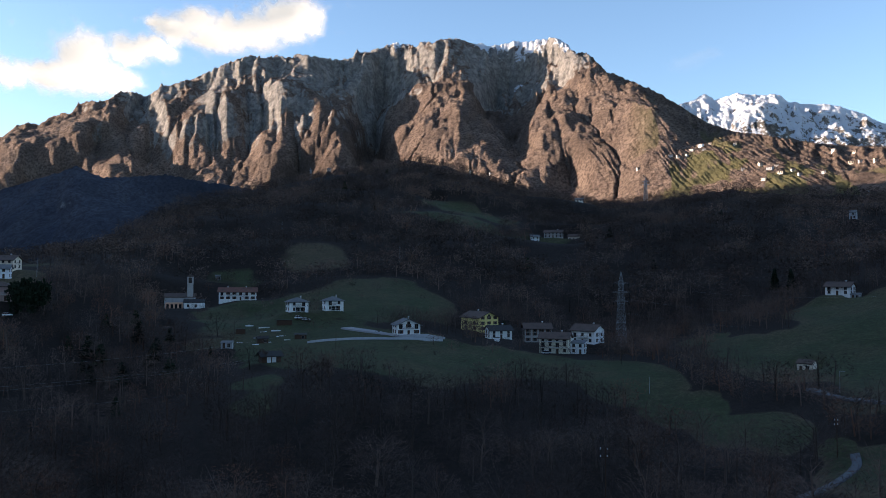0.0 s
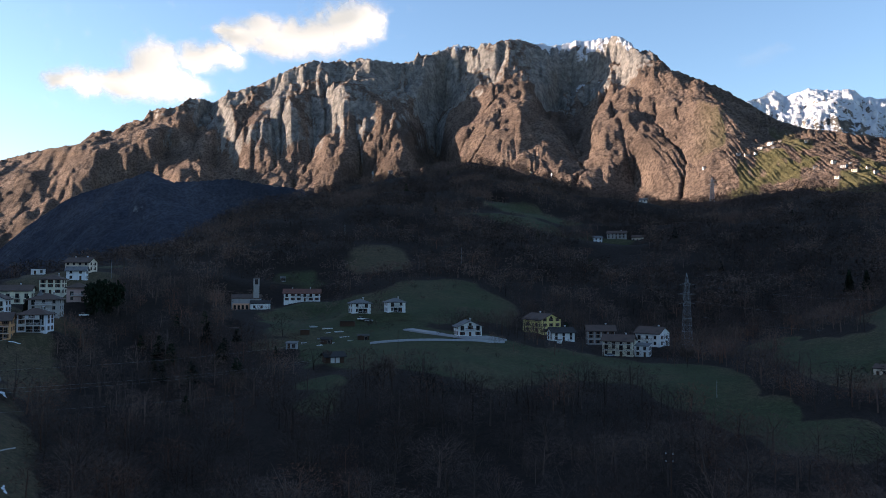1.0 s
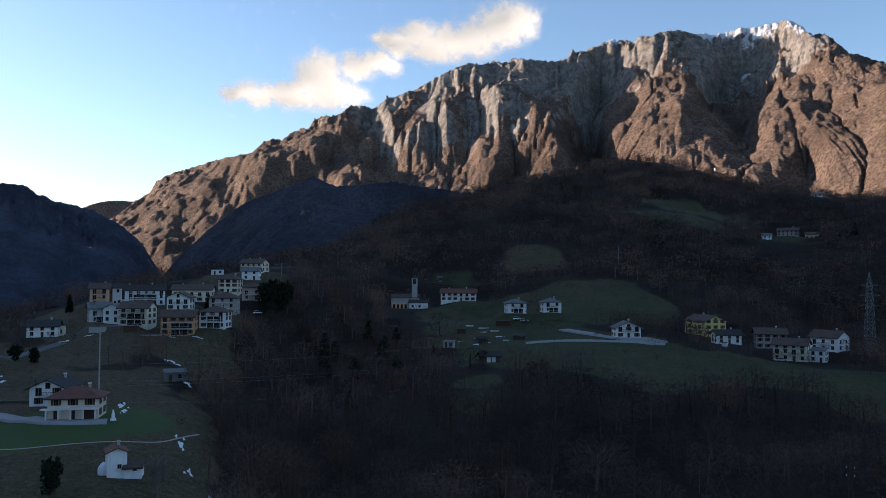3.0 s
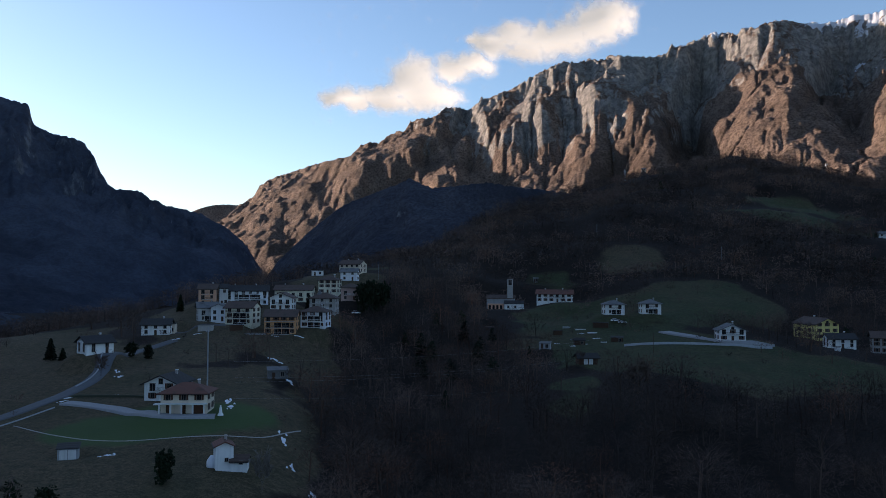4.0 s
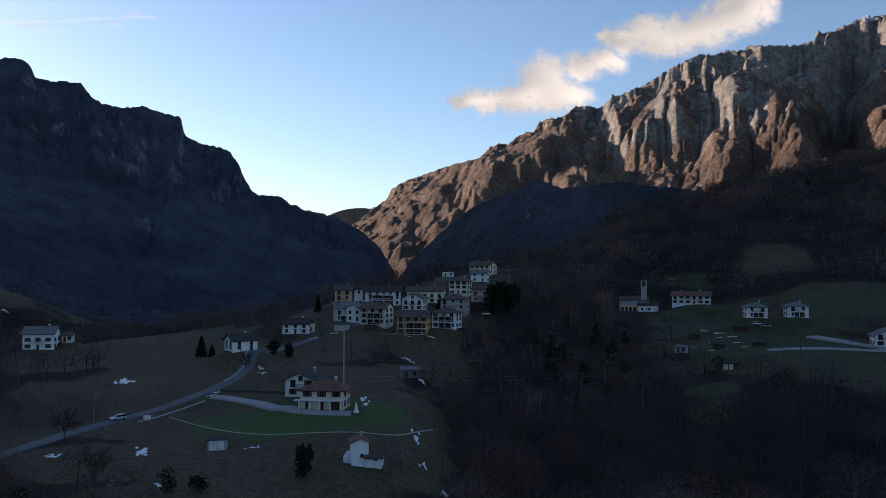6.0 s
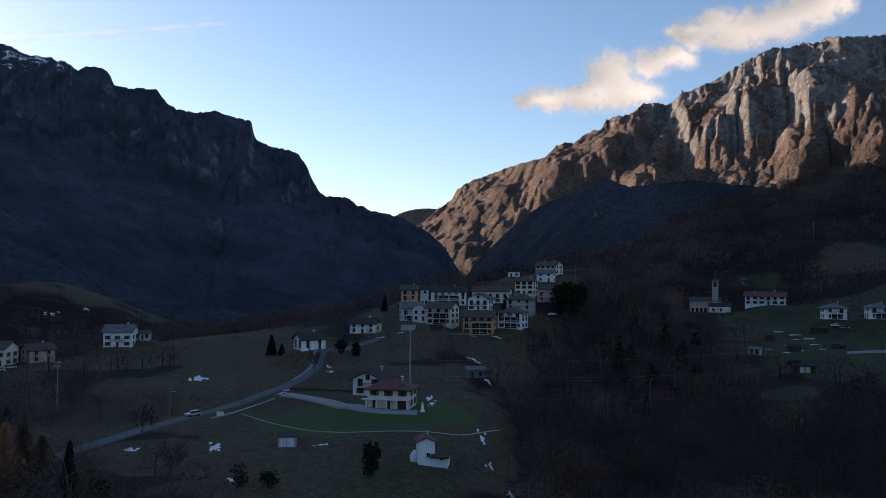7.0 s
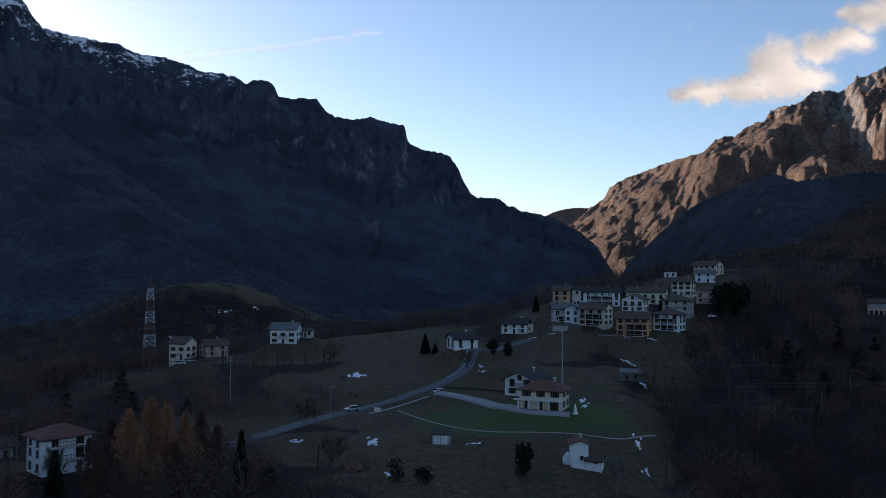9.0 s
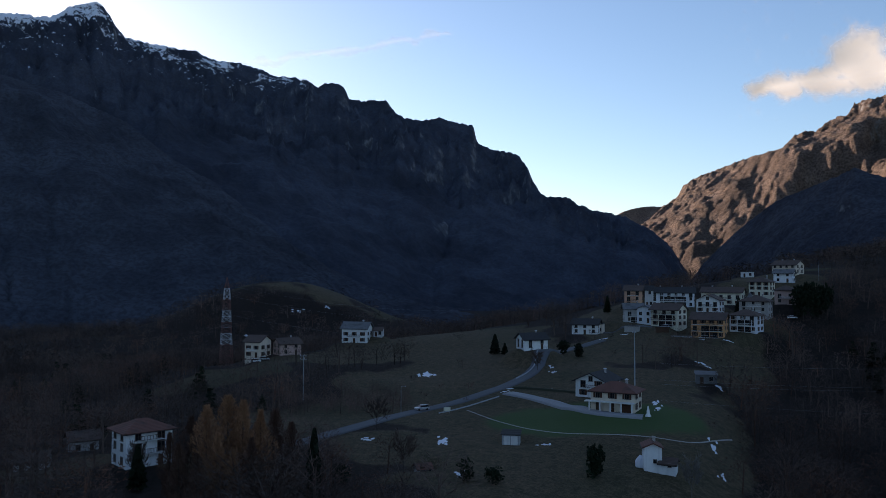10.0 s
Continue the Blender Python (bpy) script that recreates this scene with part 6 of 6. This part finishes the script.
ribbon("lane", "narrow lane on the opposite slope", [(-24.6, 274), (-26.4, 262), (-29.5, 252), (-34, 245)], 3.2, "asphalt", 0.3)
ribbon("lane", "narrow lane at the foot of the slope", [(-24.0, 168), (-26.0, 176), (-27.4, 192), (-27.2, 205)], 1.9, "asphalt", 0.3)
ribbon("village_road", "grey village street in front of the houses", [(41.5, 352), (39.5, 350), (37.5, 346)], 2.6, "asphalt", 0.25)


# ---- loose things ----
def car(label, az, r, turn, paint, group=""):
    p = spot(az, r, 0.24)
    c = thing("car", label, "car", pose(*p, 0, 0, turn), group)
    body = bmesh.new()
    prism([(-2.0, 0.3), (2.0, 0.3), (2.05, 0.75), (1.2, 0.92), (-1.95, 0.95), (-2.05, 0.7)], -0.85, 0.85, body)
    bmesh.ops.bevel(body, geom=body.edges[:], offset=0.06, segments=1, affect="EDGES")
    part("body", body, M[paint], c)
    part("cabin", prism([(-1.85, 0.93), (1.1, 0.93), (0.4, 1.42), (-1.5, 1.45)], -0.72, 0.72), M["glass"], c, "dark car windows")
    part("roof", boxes([(-0.55, 0, 1.46, 1.9, 1.35, 0.06)]), M[paint], c)
    for sx in (-1.25, 1.25):
        for sy in (-0.82, 0.82):
            bm = bmesh.new()
            bmesh.ops.create_cone(bm, cap_ends=True, segments=12, radius1=0.31, radius2=0.31, depth=0.2, matrix=Matrix.Translation((sx, sy, 0.31)) @ Matrix.Rotation(math.pi / 2, 4, "X"))
            part("wheel", bm, M["rubber"], c)
    for sy in (-0.6, 0.6):
        part("headlight", boxes([(2.02, sy, 0.68, 0.06, 0.3, 0.14)]), M["whitepaint"], c)
    return c


car("silver car parked at the roadside", 53.7, 227, 53.7 + 205, "carpaint")
car("white car parked beside a farmhouse", 65.4, 322, 60, "whitecar", "parked cars")
car("silver car parked beside a farmhouse", 64.8, 323, 75, "carpaint", "parked cars")
car("white car parked below a hillside house", 10.2, 392, 30, "whitecar", "parked cars")
car("silver car parked below a hillside house", 9.7, 391, 10, "carpaint", "parked cars")
car("pale car parked in the village street", 36.6, 346, 100, "carpaint", "parked cars")
car("pale car parked beside the pinkish house", 28.6, 398, 40, "whitecar", "parked cars")
car("dark-windowed car parked beside the balconied house", -7.4, 352, 20, "carpaint", "parked cars")


def snow_patch(az, r, wide, deep, seed):
    """A thin melting drift, broken into a few ragged pieces that lie on the ground."""
    p = spot(az, r)
    rng = np.random.default_rng(seed)
    c, s = math.cos(radians(az)), math.sin(radians(az))
    verts, faces, n, rings = [], [], 22, 4
    ang = np.arange(n) * 2 * math.pi / n
    for piece in range(6):
        size = (0.75 if piece == 0 else 0.22 + 0.25 * rng.random())
        ox, oy = (0, 0) if piece == 0 else ((rng.random() - 0.5) * wide * 1.1, (rng.random() - 0.5) * deep * 1.1)
        edge = (0.6 + 0.5 * fbm(np.cos(ang) * 1.6 + seed, np.sin(ang) * 1.6 + piece * 7, 3, seed)) * (0.75 + 0.4 * rng.random(n))
        for k in range(rings):
            u = (k + 0.02) / (rings - 1)
            lx, ly = ox + np.cos(ang) * edge * wide * size * 0.6 * u, oy + np.sin(ang) * edge * deep * size * 0.6 * u
            x, y = p.x + lx * c - ly * s, p.y + lx * s + ly * c
            z = height(np.degrees(np.arctan2(-x, y)), np.hypot(x, y)) + EYE
            verts.append(np.stack([x, y, z + (0.10 + 0.03 * (1 - u) if k < rings - 1 else -0.08)], -1))
        faces.append(grid_faces(rings, n, closed=True) + piece * n * rings)
    me = mesh_from("snow_patch", np.concatenate(verts), np.concatenate(faces), M["snow"], True)
    tagged(new("snow_patch", me), "patch of old melting snow on the grass", "snow", "snow patches")


for k, (az, r, wide, deep) in enumerate([(53.4, 288, 6, 22), (52.2, 184, 4.0, 9), (37.35, 222, 2.2, 9), (37.15, 216, 2.4, 7), (45.0, 182, 3, 2), (33.6, 193, 2.5, 9), (33.0, 178, 1.8, 4), (44.6, 283, 2.0, 9), (44.4, 272, 2.5, 6), (57.6, 190, 3, 4), (51.0, 158, 3.5, 4),
                                         (34.6, 300, 5, 3), (33.8, 297, 3, 2), (31.5, 168, 2, 4), (47.8, 246, 3, 2), (33.2, 258, 3, 1.6), (42.3, 322, 5, 1.5), (40.8, 330, 4, 1.2), (39.4, 335, 3, 1.2), (34.2, 330, 3, 1), (32.6, 335, 4, 1), (47.2, 250, 8, 1.0), (44.9, 246, 5, 0.9),
                                         (12.6, 372, 3, 1.2), (11.4, 360, 3.5, 1.2), (14.2, 352, 2.5, 1.0), (13.2, 345, 2.5, 1.0), (16.0, 338, 2, 1), (62.5, 640, 9, 6), (60.5, 655, 6, 4), (66, 600, 6, 5)]):
    snow_patch(az, r, wide, deep, 300 + k)


def hay_tarp():
    p = spot(38.35, 168.5)
    bm = bmesh.new()
    bmesh.ops.create_icosphere(bm, subdivisions=3, radius=1.0)
    for v in bm.verts:
        v.co *= 1 + 0.10 * noise.noise(v.co * 2.2)
        v.co.z = max(v.co.z, -0.35)
    ob = part("covered_heap", bm, M["snow"], None)
    ob.matrix_basis = pose(p.x, p.y, p.z + 0.6) @ Matrix.Diagonal((1.15, 1.15, 1.8, 1))
    tagged(ob, "heap of hay under a white sheet beside the farmhouse", "heap")


hay_tarp()


def statue():
    p = spot(37.85, 204)
    bm = bmesh.new()
    for z, r0, r1, h in ((0.25, 0.75, 0.6, 0.5), (0.9, 0.42, 0.36, 0.9), (1.7, 0.36, 0.22, 0.8), (2.3, 0.2, 0.16, 0.4)):
        bmesh.ops.create_cone(bm, cap_ends=True, segments=14, radius1=r0, radius2=r1, depth=h, matrix=Matrix.Translation((0, 0, z)))
    ob = part("garden_statue", bm, M["white"], None)
    ob.matrix_basis = pose(*p)
    tagged(ob, "white garden statue on a plinth beside the lawn", "statue")


statue()


def road_sign():
    p = spot(51.9, 222)
    s = thing("road_sign", "pale yellow board at the roadside", "sign", pose(*p, 0, 0, 30))
    for k in (-0.7, 0.7):
        part("post", boxes([(k, 0, 0.5, 0.1, 0.1, 1.8)]), M["metal"], s)
    part("board", boxes([(0, -0.08, 1.0, 2.0, 0.06, 1.1)]), M["paleyellow"], s, "blank pale yellow board")


road_sign()


# garden clutter on the terraces below the hillside houses
for k, (az, r, w, h, m, label) in enumerate([(13.6, 385, 3.5, 1.2, "concrete", "pale garden retaining wall"), (12.6, 380, 5, 0.9, "white", "pale stack of planks in the garden"), (11.8, 372, 4, 0.8, "concrete", "low concrete garden wall"),
                                             (13.0, 360, 4, 0.7, "concrete", "low pale garden wall"), (12.2, 352, 3, 0.6, "white", "pale stacked boards on the meadow"), (14.2, 372, 4, 2.0, "wood", "dark wooden lean-to in the garden"),
                                             (11.2, 384, 7, 2.2, "wood", "dark timber woodshed below the houses"), (11.0, 350, 2.5, 0.7, "white", "pale sheeted pile beside a shed"), (-3.9, 372, 2.0, 1.6, "white", "white sheeted pile below the houses"),
                                             (35.6, 330, 8, 0.8, "concrete", "low concrete wall below the village"), (38.9, 340, 6, 2.2, "stone", "low stone outbuilding below the village"), (36.9, 337, 5, 2.0, "wood", "dark wooden shelter below the village")]):
    h = h if h > 1.5 else 0.5 * h
    p = spot(az, r, -0.3)
    ob = thing("garden_pile" if h < 1.5 else "lean_to", label, "outbuilding" if h > 1.5 else "pile", pose(*p, 0, 0, az + 8 * math.sin(k * 3)))
    part("body", boxes([(0, 0, h / 2, w, 1.2 if h < 1.5 else 3.0, h + 0.4)]), M[m], ob)
    part("cover", boxes([(0, 0, h + 0.26, w + 0.3, 1.5 if h < 1.5 else 3.5, 0.12)]), M["darkroof" if h > 1.5 else "greyroof" if k % 2 else "snow"], ob)


# ---- houses of the sunlit terrace on the mountain ----
def terrace_house(az, el, w, wall, turn):
    p = MAIN.place(az, el)
    w = w * 0.7
    h = thing("farmhouse", "pale farmhouse on the sunlit mountain terrace", "house", pose(p.x, p.y, p.z - 1.0, 0, 0, az + turn), "terrace farms")
    d, t = w * 0.7, 4.6
    part("wall", spin(prism([(-d / 2, -5), (d / 2, -5), (d / 2, t), (0, t + d * 0.25), (-d / 2, t)], -w / 2, w / 2)), M[wall], h)
    e = d / 2 + 0.7
    part("roof", spin(prism([(-e, t - 0.2), (0, t + d * 0.25), (e, t - 0.2), (e, t + 0.1), (0, t + d * 0.25 + 0.3), (-e, t + 0.1)], -w / 2 - 0.7, w / 2 + 0.7)), M["brownroof"], h)
    for k in (-0.3, 0, 0.3):
        for z in (1.6, 3.6):
            win = part("window", WINDOW, None, h, at=pose(k * w, -d / 2 - 0.06, z))
            part("pane", PANE, None, win)


FARMS = [(-18.0, 9.05, 15), (-18.6, 9.15, 9), (-16.0, 8.4, 12), (-16.5, 8.35, 10), (-17.1, 8.4, 8), (-17.4, 8.75, 14), (-18.2, 8.75, 11), (-20.2, 9.0, 10), (-13.8, 7.6, 9), (-21.8, 7.6, 12), (-22.4, 7.3, 16), (-23.0, 7.0, 14),
         (-22.8, 7.45, 9), (-23.8, 7.1, 11), (-24.2, 6.8, 10), (-22.0, 6.6, 12), (-25.6, 6.9, 10), (-27.2, 7.4, 12), (-27.8, 7.45, 14), (-28.6, 7.5, 10), (-26.2, 8.3, 10), (-27.4, 8.1, 8), (-20.7, 7.3, 9), (-1.9, 7.6, 9), (-3.4, 7.4, 8)]
for k, (az, el, w) in enumerate(FARMS):
    terrace_house(az, el, w, ("white", "cream", "concrete", "cream")[k % 4], -30 + 17 * (k % 5))
